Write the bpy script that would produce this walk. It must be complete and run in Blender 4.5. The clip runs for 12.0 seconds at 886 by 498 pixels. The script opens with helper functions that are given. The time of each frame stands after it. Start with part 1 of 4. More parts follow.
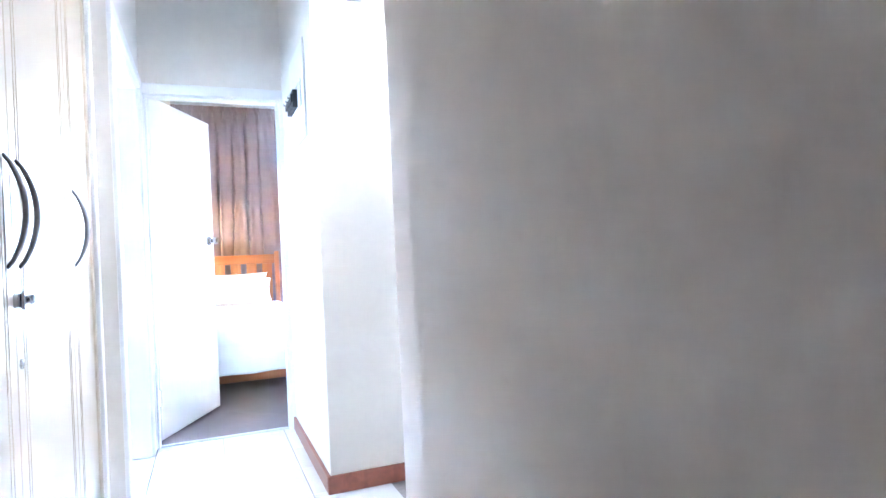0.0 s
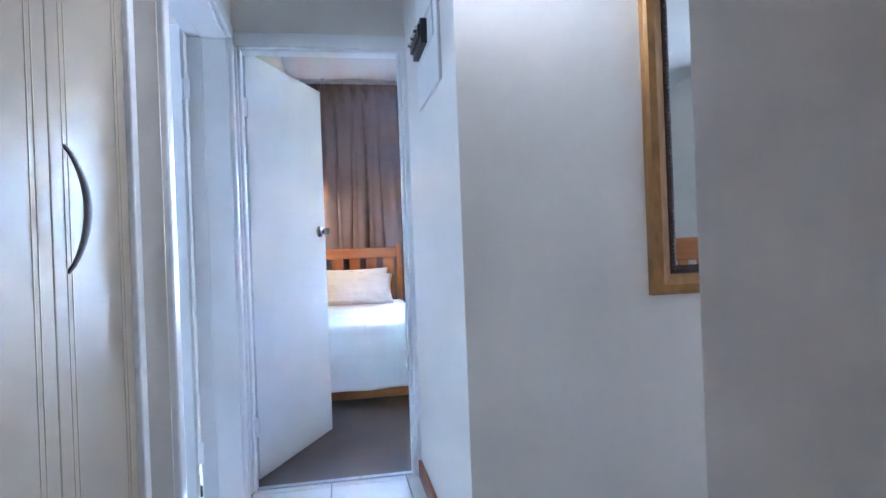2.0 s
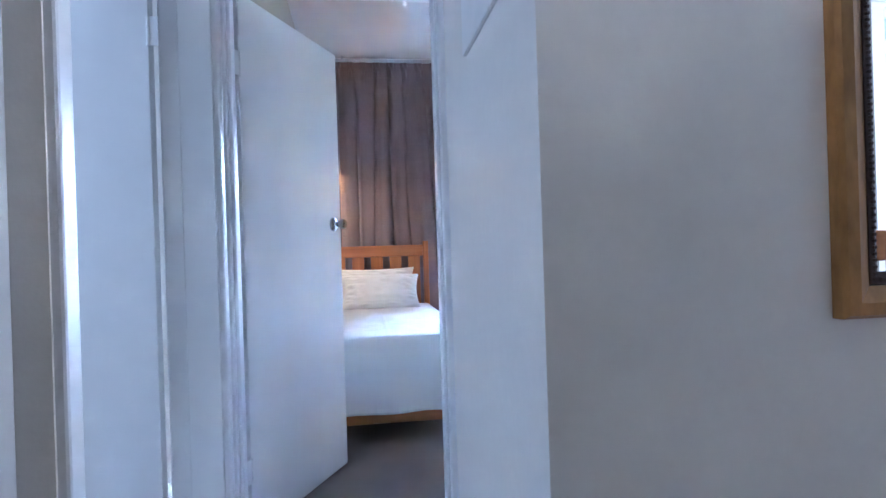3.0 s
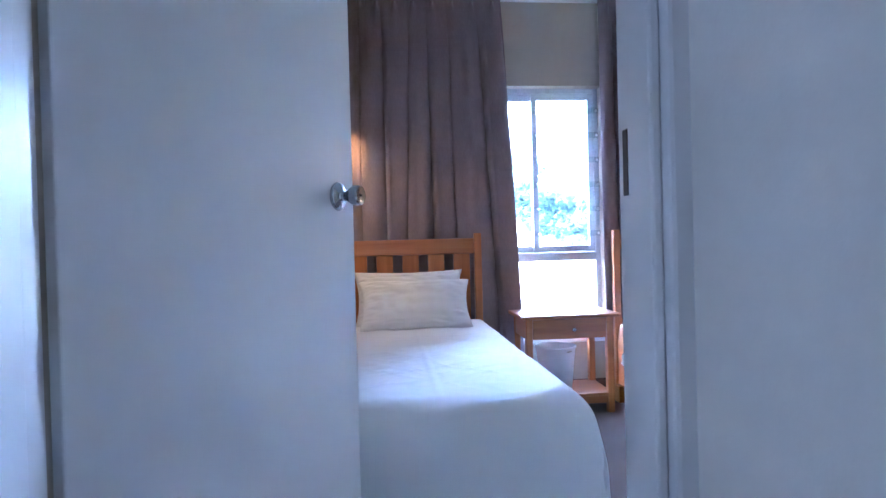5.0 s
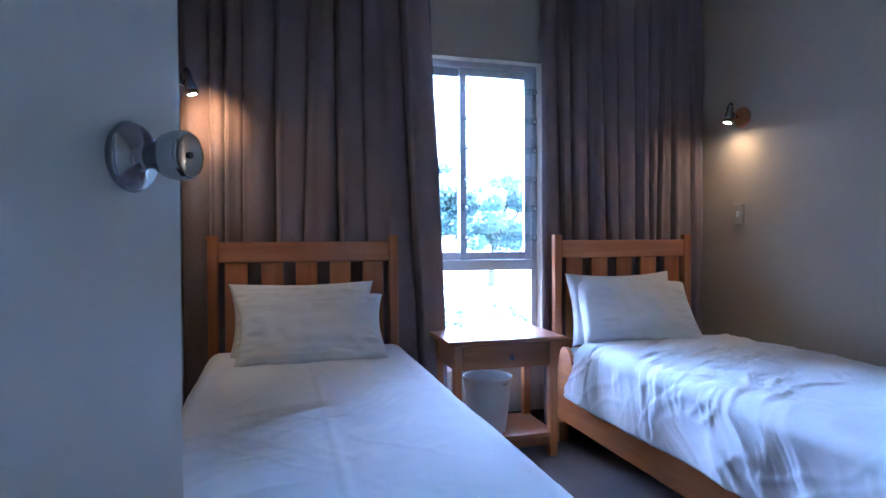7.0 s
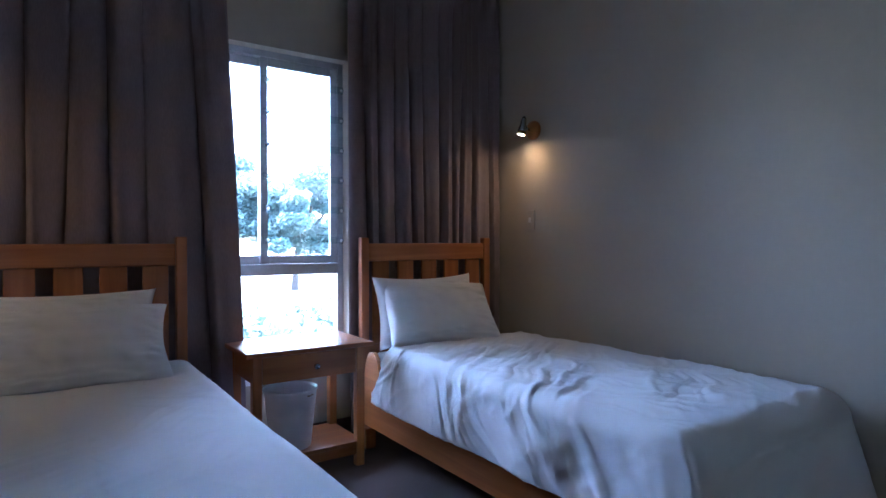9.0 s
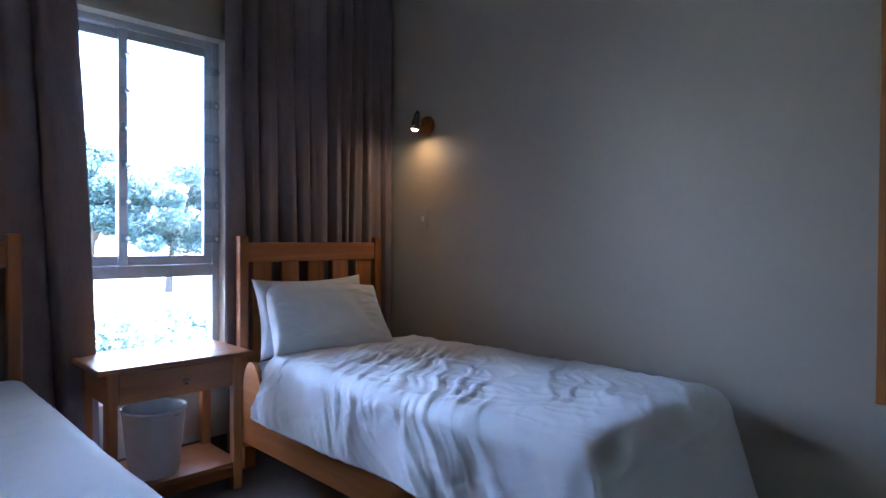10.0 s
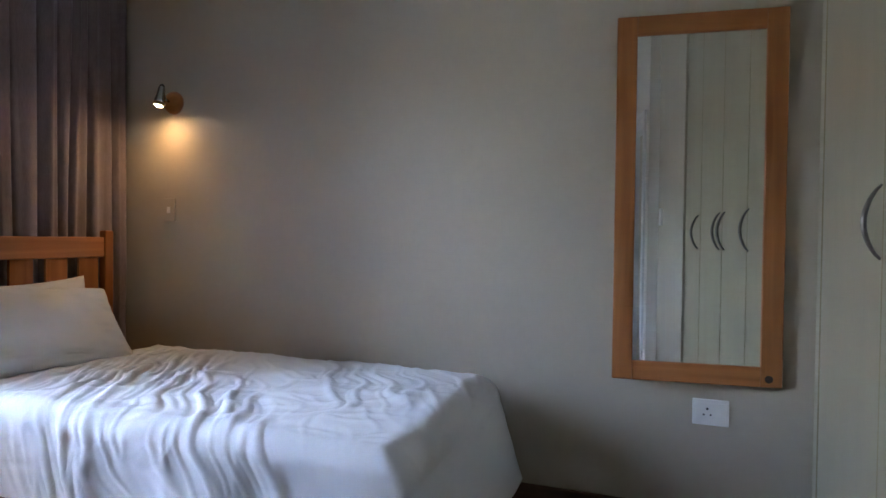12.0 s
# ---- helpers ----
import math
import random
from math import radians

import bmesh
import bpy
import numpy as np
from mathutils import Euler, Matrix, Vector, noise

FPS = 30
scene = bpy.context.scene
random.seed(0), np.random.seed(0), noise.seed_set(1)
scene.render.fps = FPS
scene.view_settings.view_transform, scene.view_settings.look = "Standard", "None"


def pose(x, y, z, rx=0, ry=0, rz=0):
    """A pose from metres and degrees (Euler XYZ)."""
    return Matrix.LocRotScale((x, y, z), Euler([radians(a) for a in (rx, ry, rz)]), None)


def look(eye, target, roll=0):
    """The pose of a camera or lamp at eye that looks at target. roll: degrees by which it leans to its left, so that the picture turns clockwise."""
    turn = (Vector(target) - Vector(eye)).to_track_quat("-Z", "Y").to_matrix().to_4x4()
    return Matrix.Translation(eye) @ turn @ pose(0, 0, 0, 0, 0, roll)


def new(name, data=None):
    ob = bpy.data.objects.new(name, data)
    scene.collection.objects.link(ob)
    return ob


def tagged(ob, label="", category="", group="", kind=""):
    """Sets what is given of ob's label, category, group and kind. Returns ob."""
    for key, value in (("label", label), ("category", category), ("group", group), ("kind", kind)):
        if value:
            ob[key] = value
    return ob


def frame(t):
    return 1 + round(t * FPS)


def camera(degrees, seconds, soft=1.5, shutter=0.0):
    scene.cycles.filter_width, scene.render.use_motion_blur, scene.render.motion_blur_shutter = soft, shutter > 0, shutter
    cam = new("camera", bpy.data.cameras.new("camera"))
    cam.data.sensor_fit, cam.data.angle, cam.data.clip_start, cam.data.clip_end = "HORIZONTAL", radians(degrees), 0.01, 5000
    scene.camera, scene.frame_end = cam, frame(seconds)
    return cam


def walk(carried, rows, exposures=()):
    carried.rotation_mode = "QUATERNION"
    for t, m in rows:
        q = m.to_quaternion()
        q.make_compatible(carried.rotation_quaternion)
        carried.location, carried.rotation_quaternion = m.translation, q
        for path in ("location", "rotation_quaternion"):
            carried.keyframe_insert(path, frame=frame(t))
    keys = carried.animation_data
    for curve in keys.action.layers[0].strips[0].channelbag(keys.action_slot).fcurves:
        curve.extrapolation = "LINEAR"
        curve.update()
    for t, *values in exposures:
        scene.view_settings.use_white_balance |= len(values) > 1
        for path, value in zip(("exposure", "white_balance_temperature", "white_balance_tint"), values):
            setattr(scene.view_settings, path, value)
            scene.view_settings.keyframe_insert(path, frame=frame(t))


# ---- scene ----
cam = camera(74.1, 12.0)
PATH = [
    (0, (0.059, -0.156, 1.035), (0.807, 1.699, 1.045), -2.6),
    (0.5, (0.081, 0.001, 1.046), (0.718, 1.897, 1.056), -2.3),
    (1, (0.074, 0.205, 1.063), (0.615, 2.131, 1.074), -2.2),
    (1.5, (0.105, 0.477, 1.056), (0.562, 2.424, 1.063), -2.1),
    (2, (0.163, 0.776, 1.06), (0.525, 2.743, 1.06), -2.2),
    (2.5, (0.184, 1.081, 1.07), (0.501, 3.056, 1.069), -2.0),
    (3, (0.197, 1.408, 1.054), (0.48, 3.387, 1.053), -1.8),
    (5, (0.183, 2.882, 1.072), (0.383, 4.872, 1.051), -1.5),
    (5.5, (0.169, 3.18, 1.094), (0.382, 5.169, 1.069), -1.1),
    (6, (0.176, 3.4, 1.085), (0.454, 5.381, 1.055), -0.7),
    (6.5, (0.203, 3.584, 1.099), (0.589, 5.546, 1.065), -0.6),
    (7, (0.211, 3.666, 1.108), (0.755, 5.591, 1.074), -0.3),
    (7.2, (0.216, 3.685, 1.11), (0.823, 5.59, 1.074), -0.4),
    (8.8, (0.225, 3.763, 1.117), (1.295, 5.452, 1.087), 0.1),
    (9, (0.249, 3.762, 1.11), (1.385, 5.408, 1.083), 0.0),
    (9.5, (0.277, 3.816, 1.117), (1.581, 5.331, 1.084), 0.2),
    (10, (0.342, 3.897, 1.112), (1.766, 5.302, 1.083), 0.3),
    (10.5, (0.36, 3.977, 1.103), (1.951, 5.188, 1.079), 0.5),
    (11, (0.382, 4.025, 1.106), (2.105, 5.04, 1.082), 0.5),
    (11.5, (0.401, 4.066, 1.095), (2.202, 4.935, 1.078), 0.7),
    (12, (0.376, 4.09, 1.108), (2.259, 4.763, 1.074), 0.7),
]
EXPOSURES = [
    (0, 10.08, 4850, 14),
    (1.0, 9.12, 4850, 15),
    (1.5, 8.78, 4780, 15),
    (2.5, 8.12, 4600, 16),
    (3.2, 7.93, 4600, 18),
    (5.0, 7.33, 4500, 20),
    (6.0, 6.72, 4350, 17),
    (7, 6.15, 4330, 17),
    (9.5, 5.4, 4750, 17),
    (10.5, 5.62, 4900, 15),
    (11.5, 5.92, 5250, 16),
    (12, 6.1, 5550, 16),
]
walk(cam, [(t, look(eye, target, roll)) for t, eye, target, roll in PATH], EXPOSURES)
LIVING_W, BATH_W, WALL_W, LAMP_W, LAMP_L, MIR_TURN = 0.33, 0.08, 0.0010, 0.028, 0.18, 6.8

# ---- light ----
world = bpy.data.worlds.new("world")
scene.world = world
world.use_nodes = True
wn = world.node_tree.nodes
sky = wn.new("ShaderNodeTexSky")
sky.sky_type, sky.sun_disc = "NISHITA", False
sky.sun_elevation, sky.sun_rotation = radians(74), radians(0)
sky.air_density, sky.dust_density = 1.0, 5.0
world.node_tree.links.new(sky.outputs[0], wn["Background"].inputs[0])
wn["Background"].inputs[1].default_value = 0.15

sun = new("sun", bpy.data.lights.new("sun", "SUN"))
sun.data.energy, sun.data.angle, sun.data.color = 1.2, radians(12), (1, 0.97, 0.93)
sun.matrix_world = look((0, 4.3, 15), (0, 0, 0))


def area_lamp(name, eye, target, w, h, watts, color):
    lamp = new(name, bpy.data.lights.new(name, "AREA"))
    lamp.data.shape, lamp.data.size, lamp.data.size_y = "RECTANGLE", w, h
    lamp.data.energy, lamp.data.color = watts, color
    lamp.matrix_world = look(eye, target)
    return lamp


def spot_lamp(name, eye, target, watts, degrees, color, radius=0.015):
    lamp = new(name, bpy.data.lights.new(name, "SPOT"))
    lamp.data.energy, lamp.data.spot_size, lamp.data.spot_blend = watts, radians(degrees), 1.0
    lamp.data.color, lamp.data.shadow_soft_size = color, radius
    lamp.matrix_world = look(eye, target)
    return lamp


area_lamp("living_window_light", (4.35, 2.50, 1.5), (4.35, 0, 1.2), 0.48, 0.58, LIVING_W, (1, 0.97, 0.92))
area_lamp("bath_window_light", (-2.22, 2.9, 1.6), (0, 2.9, 1.4), 0.9, 0.9, BATH_W, (0.85, 0.93, 1))


# ---- materials ----
def material(name, color, rough=0.6, metal=0.0, grain=0.0, grain_scale=40, stain=0.0, stain_scale=2.5, bump=0.0, bump_scale=200,
             stretch=(1, 1, 1), spec=0.5, sheen=0.0, rough_var=0.0, coat=0.0, spread=0.0):
    m = bpy.data.materials.new(name)
    m.use_nodes = True
    n, l = m.node_tree.nodes, m.node_tree.links
    b = n["Principled BSDF"]
    b.inputs["Roughness"].default_value, b.inputs["Metallic"].default_value = rough, metal
    b.inputs["Specular IOR Level"].default_value = spec
    b.inputs["Sheen Weight"].default_value = sheen
    b.inputs["Coat Weight"].default_value = coat
    b.inputs["Coat Roughness"].default_value = 0.15
    tc = n.new("ShaderNodeTexCoord")
    mp = n.new("ShaderNodeMapping")
    mp.inputs["Scale"].default_value = stretch
    l.new(tc.outputs["Object"], mp.inputs["Vector"])
    rgb = n.new("ShaderNodeRGB")
    rgb.outputs[0].default_value = (*color, 1)
    last = rgb.outputs[0]
    for amount, scale, detail in ((grain, grain_scale, 6), (stain, stain_scale, 4)):
        if amount:
            t = n.new("ShaderNodeTexNoise")
            t.inputs["Scale"].default_value, t.inputs["Detail"].default_value = scale, detail
            l.new(mp.outputs[0], t.inputs["Vector"])
            r = n.new("ShaderNodeMapRange")
            r.inputs["From Min"].default_value, r.inputs["From Max"].default_value = 0.3, 0.7
            r.inputs["To Min"].default_value, r.inputs["To Max"].default_value = 1 - amount, 1 + amount
            l.new(t.outputs[0], r.inputs["Value"])
            mul = n.new("ShaderNodeVectorMath")
            mul.operation = "SCALE"
            l.new(last, mul.inputs[0])
            l.new(r.outputs[0], mul.inputs["Scale"])
            last = mul.outputs[0]
            if rough_var and scale == stain_scale:
                r2 = n.new("ShaderNodeMapRange")
                r2.inputs["To Min"].default_value, r2.inputs["To Max"].default_value = rough - rough_var, rough + rough_var
                l.new(t.outputs[0], r2.inputs["Value"])
                l.new(r2.outputs[0], b.inputs["Roughness"])
    if spread:
        info = n.new("ShaderNodeObjectInfo")
        r = n.new("ShaderNodeMapRange")
        r.inputs["To Min"].default_value, r.inputs["To Max"].default_value = 1 - spread, 1 + spread
        l.new(info.outputs["Random"], r.inputs["Value"])
        mul = n.new("ShaderNodeVectorMath")
        mul.operation = "SCALE"
        l.new(last, mul.inputs[0])
        l.new(r.outputs[0], mul.inputs["Scale"])
        last = mul.outputs[0]
    l.new(last, b.inputs["Base Color"])
    if bump:
        t = n.new("ShaderNodeTexNoise")
        t.inputs["Scale"].default_value, t.inputs["Detail"].default_value = bump_scale, 3
        l.new(mp.outputs[0], t.inputs["Vector"])
        bp = n.new("ShaderNodeBump")
        bp.inputs["Strength"].default_value, bp.inputs["Distance"].default_value = bump, 0.002
        l.new(t.outputs[0], bp.inputs["Height"])
        l.new(bp.outputs[0], b.inputs["Normal"])
    return m


def wood(name, dark, light, rough, along):
    """Timber with grain lines running along one axis (0, 1 or 2)."""
    m = bpy.data.materials.new(name)
    m.use_nodes = True
    n, l = m.node_tree.nodes, m.node_tree.links
    b = n["Principled BSDF"]
    b.inputs["Coat Weight"].default_value, b.inputs["Coat Roughness"].default_value = 0.3, 0.22
    tc, mp = n.new("ShaderNodeTexCoord"), n.new("ShaderNodeMapping")
    scale = [22, 22, 22]
    scale[along] = 1.2
    mp.inputs["Scale"].default_value = scale
    l.new(tc.outputs["Object"], mp.inputs["Vector"])
    info = n.new("ShaderNodeObjectInfo")
    shift = n.new("ShaderNodeVectorMath")
    shift.operation = "MULTIPLY_ADD"
    shift.inputs[1].default_value = (1, 1, 1)
    off = n.new("ShaderNodeMath")
    off.operation = "MULTIPLY"
    off.inputs[1].default_value = 37.0
    l.new(info.outputs["Random"], off.inputs[0])
    l.new(mp.outputs[0], shift.inputs[0])
    l.new(off.outputs[0], shift.inputs[2])
    t = n.new("ShaderNodeTexNoise")
    t.inputs["Scale"].default_value, t.inputs["Detail"].default_value, t.inputs["Distortion"].default_value = 1.0, 5, 0.6
    l.new(shift.outputs[0], t.inputs["Vector"])
    ramp = n.new("ShaderNodeValToRGB")
    ramp.color_ramp.elements[0].position, ramp.color_ramp.elements[1].position = 0.3, 0.7
    ramp.color_ramp.elements[0].color, ramp.color_ramp.elements[1].color = (*dark, 1), (*light, 1)
    l.new(t.outputs[0], ramp.inputs[0])
    vary = n.new("ShaderNodeMapRange")
    vary.inputs["To Min"].default_value, vary.inputs["To Max"].default_value = 0.82, 1.12
    l.new(info.outputs["Random"], vary.inputs["Value"])
    mul = n.new("ShaderNodeVectorMath")
    mul.operation = "SCALE"
    l.new(ramp.outputs[0], mul.inputs[0])
    l.new(vary.outputs[0], mul.inputs["Scale"])
    l.new(mul.outputs[0], b.inputs["Base Color"])
    r2 = n.new("ShaderNodeMapRange")
    r2.inputs["To Min"].default_value, r2.inputs["To Max"].default_value = rough - 0.08, rough + 0.1
    l.new(t.outputs[0], r2.inputs["Value"])
    l.new(r2.outputs[0], b.inputs["Roughness"])
    bp = n.new("ShaderNodeBump")
    bp.inputs["Strength"].default_value, bp.inputs["Distance"].default_value = 0.12, 0.001
    l.new(t.outputs[0], bp.inputs["Height"])
    l.new(bp.outputs[0], b.inputs["Normal"])
    return m


def glass(name, tint=(1, 1, 1), rough=0.0):
    """A clear pane: mostly see-through, with a faint gloss by Fresnel."""
    m = bpy.data.materials.new(name)
    m.use_nodes = True
    n, l = m.node_tree.nodes, m.node_tree.links
    n.remove(n["Principled BSDF"])
    clear, gloss, mix, fres = (n.new(k) for k in ("ShaderNodeBsdfTransparent", "ShaderNodeBsdfGlossy", "ShaderNodeMixShader", "ShaderNodeFresnel"))
    clear.inputs[0].default_value = (*tint, 1)
    gloss.inputs["Roughness"].default_value = rough
    fres.inputs[0].default_value = 1.45
    l.new(fres.outputs[0], mix.inputs[0])
    l.new(clear.outputs[0], mix.inputs[1])
    l.new(gloss.outputs[0], mix.inputs[2])
    l.new(mix.outputs[0], n["Material Output"].inputs[0])
    return m


def glow(name, color, strength):
    m = bpy.data.materials.new(name)
    m.use_nodes = True
    b = m.node_tree.nodes["Principled BSDF"]
    b.inputs["Base Color"].default_value = (*color, 1)
    b.inputs["Emission Color"].default_value = (*color, 1)
    b.inputs["Emission Strength"].default_value = strength
    return m


SATIN = material("satin_wall_paint", (0.88, 0.82, 0.76), 0.30, stain=0.02, stain_scale=1.8, grain=0.01, grain_scale=30, bump=0.10, bump_scale=90)
PAINT = material("wall_paint", (0.74, 0.705, 0.64), 0.45, stain=0.025, stain_scale=1.8, grain=0.015, grain_scale=30, bump=0.12, bump_scale=140, rough_var=0.08)
BEDPAINT = material("bedroom_wall_paint", (0.46, 0.412, 0.322), 0.5, stain=0.03, stain_scale=1.5, grain=0.015, grain_scale=30, bump=0.15, bump_scale=120, rough_var=0.08)
CEIL = material("ceiling_paint", (0.66, 0.66, 0.65), 0.75, stain=0.02, bump=0.1, bump_scale=90)
GLOSS = material("white_enamel", (0.80, 0.80, 0.795), 0.30, spec=0.5, stain=0.025, stain_scale=3, bump=0.06, bump_scale=60, rough_var=0.06)
CREAM = material("cream_cupboard_lacquer", (0.39, 0.335, 0.255), 0.40, spec=0.22, stain=0.012, stain_scale=0.9, grain=0.008, grain_scale=12, stretch=(1, 1, 0.3), bump=0.05, bump_scale=40)
GROOVE = material("cupboard_groove", (0.45, 0.38, 0.28), 0.6, stain=0.15, stain_scale=6)
WARD = material("cream_wardrobe_lacquer", (0.34, 0.30, 0.20), 0.35, stain=0.04, stain_scale=3, grain=0.02, grain_scale=30, stretch=(4, 4, 0.5), bump=0.05, bump_scale=60)
TILE = material("glazed_tile", (0.74, 0.74, 0.73), 0.18, stain=0.03, stain_scale=5, grain=0.02, spread=0.025, bump=0.03, bump_scale=20)
GROUT = material("grout", (0.30, 0.28, 0.26), 0.9, grain=0.15, grain_scale=60, stain=0.15)
CARPET = material("brown_carpet", (0.165, 0.132, 0.12), 0.95, grain=0.35, grain_scale=420, stain=0.12, stain_scale=3, bump=1.0, bump_scale=500, spec=0.1, sheen=0.2)
# brown bedroom skirting, with the shade down there put into the colour
SHADED_WOOD = wood("shaded_brown_skirting_wood", (0.05, 0.026, 0.016), (0.09, 0.048, 0.028), 0.45, 1)
MERANTI = wood("red_skirting_wood", (0.16, 0.045, 0.02), (0.27, 0.085, 0.04), 0.35, 1)
PINE_X = wood("pine_across", (0.33, 0.115, 0.03), (0.51, 0.20, 0.055), 0.38, 0)
PINE_Y = wood("pine_lengthwise", (0.33, 0.115, 0.03), (0.51, 0.20, 0.055), 0.38, 1)
PINE_Z = wood("pine_upright", (0.33, 0.115, 0.03), (0.51, 0.20, 0.055), 0.38, 2)
LINEN = material("white_cotton", (0.74, 0.77, 0.80), 0.85, grain=0.02, grain_scale=300, stain=0.02, bump=0.25, bump_scale=450, spec=0.2, sheen=0.15)
CURTAIN = material("taupe_curtain", (0.225, 0.180, 0.185), 0.9, grain=0.10, grain_scale=260, stretch=(1, 1, 0.15), stain=0.06, stain_scale=3, bump=0.4, bump_scale=380, spec=0.15, sheen=0.25)
CHROME = material("chrome", (0.42, 0.43, 0.45), 0.17, metal=1.0, stain=0.06, stain_scale=30, rough_var=0.06)
STEEL = material("brushed_handle_metal", (0.22, 0.21, 0.20), 0.32, metal=1.0, grain=0.1, grain_scale=80)
ALU = material("anodised_aluminium", (0.52, 0.55, 0.58), 0.38, metal=0.3, grain=0.05, grain_scale=60, stain=0.08, stain_scale=8)
BLACK = material("black_plastic", (0.02, 0.02, 0.02), 0.35, grain=0.2)
PLASTIC = material("white_plastic", (0.78, 0.77, 0.74), 0.35, stain=0.03, stain_scale=12)
BIN = material("frosted_plastic", (0.80, 0.82, 0.86), 0.45, stain=0.04, stain_scale=14)
GOLD = material("antique_gold_wood", (0.29, 0.15, 0.04), 0.4, metal=0.25, grain=0.25, grain_scale=35, stretch=(1, 1, 0.4), stain=0.2, stain_scale=7, bump=0.3, bump_scale=60)
BRONZE = material("dark_beaded_moulding", (0.07, 0.045, 0.035), 0.45, metal=0.3, grain=0.3, grain_scale=60)
MIRROR = material("mirror_silver", (0.86, 0.89, 0.88), 0.012, metal=1.0)
PANE = glass("window_glass", (0.97, 0.985, 0.98))
BOLT = material("translucent_bolt_cap", (0.9, 0.92, 0.94), 0.4)
BOLT.node_tree.nodes["Principled BSDF"].inputs["Transmission Weight"].default_value = 0.6
BARCLEAR = glass("clear_plastic_bar", (0.90, 0.95, 0.96), 0.05)
LEAF = material("leaves", (0.12, 0.175, 0.145), 0.6, grain=0.4, grain_scale=3, spread=0.2)
BARK = material("bark", (0.10, 0.075, 0.055), 0.9, grain=0.4, grain_scale=20, bump=0.6, bump_scale=30)
LAWN = material("pale_ground", (0.16, 0.165, 0.14), 0.95, grain=0.2, grain_scale=6, stain=0.15, stain_scale=0.2)
BULB = glow("halogen_bulb", (1.0, 0.60, 0.24), 6)
# window reflection on the picture's glass, painted as uneven pale blue
ART_SHEEN = material("pale_blue_reflection", (0.16, 0.24, 0.32), 0.12, stain=0.25, stain_scale=1.2)
PLASTER = material("outer_plaster", (0.55, 0.52, 0.47), 0.9, grain=0.1, stain=0.1)


# ---- building helpers ----
def box(bm, x0, x1, y0, y1, z0, z1, bevel=0.0, seg=2):
    made = bmesh.ops.create_cube(bm, size=1, matrix=Matrix.Translation(((x0 + x1) / 2, (y0 + y1) / 2, (z0 + z1) / 2)) @ Matrix.Diagonal((x1 - x0, y1 - y0, z1 - z0, 1)))
    if bevel:
        edges = {e for v in made["verts"] for e in v.link_edges}
        bmesh.ops.bevel(bm, geom=list(edges), offset=bevel, segments=seg, affect="EDGES", profile=0.5)
    return bm


def boxes(*rows, bevel=0.0):
    bm = bmesh.new()
    for r in rows:
        box(bm, *r, bevel=bevel)
    return bm


def mesh_from(name, bm, mat, smooth=False):
    me = bpy.data.meshes.new(name)
    bm.normal_update()
    bm.to_mesh(me)
    bm.free()
    me.materials.append(mat)
    if smooth:
        for p in me.polygons:
            p.use_smooth = True
    return me


def part(name, bm, mat, parent, label="", smooth=False, m=None):
    ob = new(name, mesh_from(name, bm, mat, smooth))
    ob.parent = parent
    if m is not None:
        ob.matrix_basis = m
    if label:
        tagged(ob, label)
    return ob


def setting(name, bm, mat, label="", category=""):
    return tagged(new(name, mesh_from(name, bm, mat)), label, category, kind="structure")


def thing(name, m, label, category, group=""):
    ob = new(name)
    ob.matrix_basis = m
    ob.empty_display_size = 0.05
    return tagged(ob, label, category, group)


def lathe(bm, profile, steps=32, m=Matrix()):
    """A turned body from (radius, height) pairs round z."""
    rings = []
    for r, z in profile:
        if r < 1e-6:
            rings.append([bm.verts.new(m @ Vector((0, 0, z)))])
        else:
            rings.append([bm.verts.new(m @ Vector((r * math.cos(2 * math.pi * i / steps), r * math.sin(2 * math.pi * i / steps), z))) for i in range(steps)])
    for a, b in zip(rings, rings[1:]):
        for i in range(steps):
            j = (i + 1) % steps
            ring = [a[i % len(a)], a[j % len(a)], b[j % len(b)], b[i % len(b)]]
            ring = [v for k, v in enumerate(ring) if v not in ring[:k]]
            if len(ring) > 2:
                bm.faces.new(ring)
    return bm


def tube(bm, points, radius, steps=10, flat=1.0, ref=None):
    """A rod along points; radius may be a function of 0..1."""
    pts = [Vector(p) for p in points]
    rings = []
    for k, p in enumerate(pts):
        d = (pts[min(k + 1, len(pts) - 1)] - pts[max(k - 1, 0)]).normalized()
        side = (d.cross(ref) if ref else d.orthogonal() if abs(d.z) > 0.99 else d.cross(Vector((0, 0, 1)))).normalized()
        up = side.cross(d)
        r = radius(k / (len(pts) - 1)) if callable(radius) else radius
        rings.append([bm.verts.new(p + side * r * math.cos(2 * math.pi * i / steps) + up * r * flat * math.sin(2 * math.pi * i / steps)) for i in range(steps)])
    for a, b in zip(rings, rings[1:]):
        for i in range(steps):
            bm.faces.new((a[i], a[(i + 1) % steps], b[(i + 1) % steps], b[i]))
    bm.faces.new(rings[0][::-1])
    bm.faces.new(rings[-1])
    return bm


def sheet(nu, nv, f):
    bm = bmesh.new()
    grid = [[bm.verts.new(f(i / nu, j / nv)) for j in range(nv + 1)] for i in range(nu + 1)]
    for i in range(nu):
        for j in range(nv):
            bm.faces.new((grid[i][j], grid[i + 1][j], grid[i + 1][j + 1], grid[i][j + 1]))
    return bm


def smoothstep(a, b, x):
    t = min(1, max(0, (x - a) / (b - a)))
    return t * t * (3 - 2 * t)


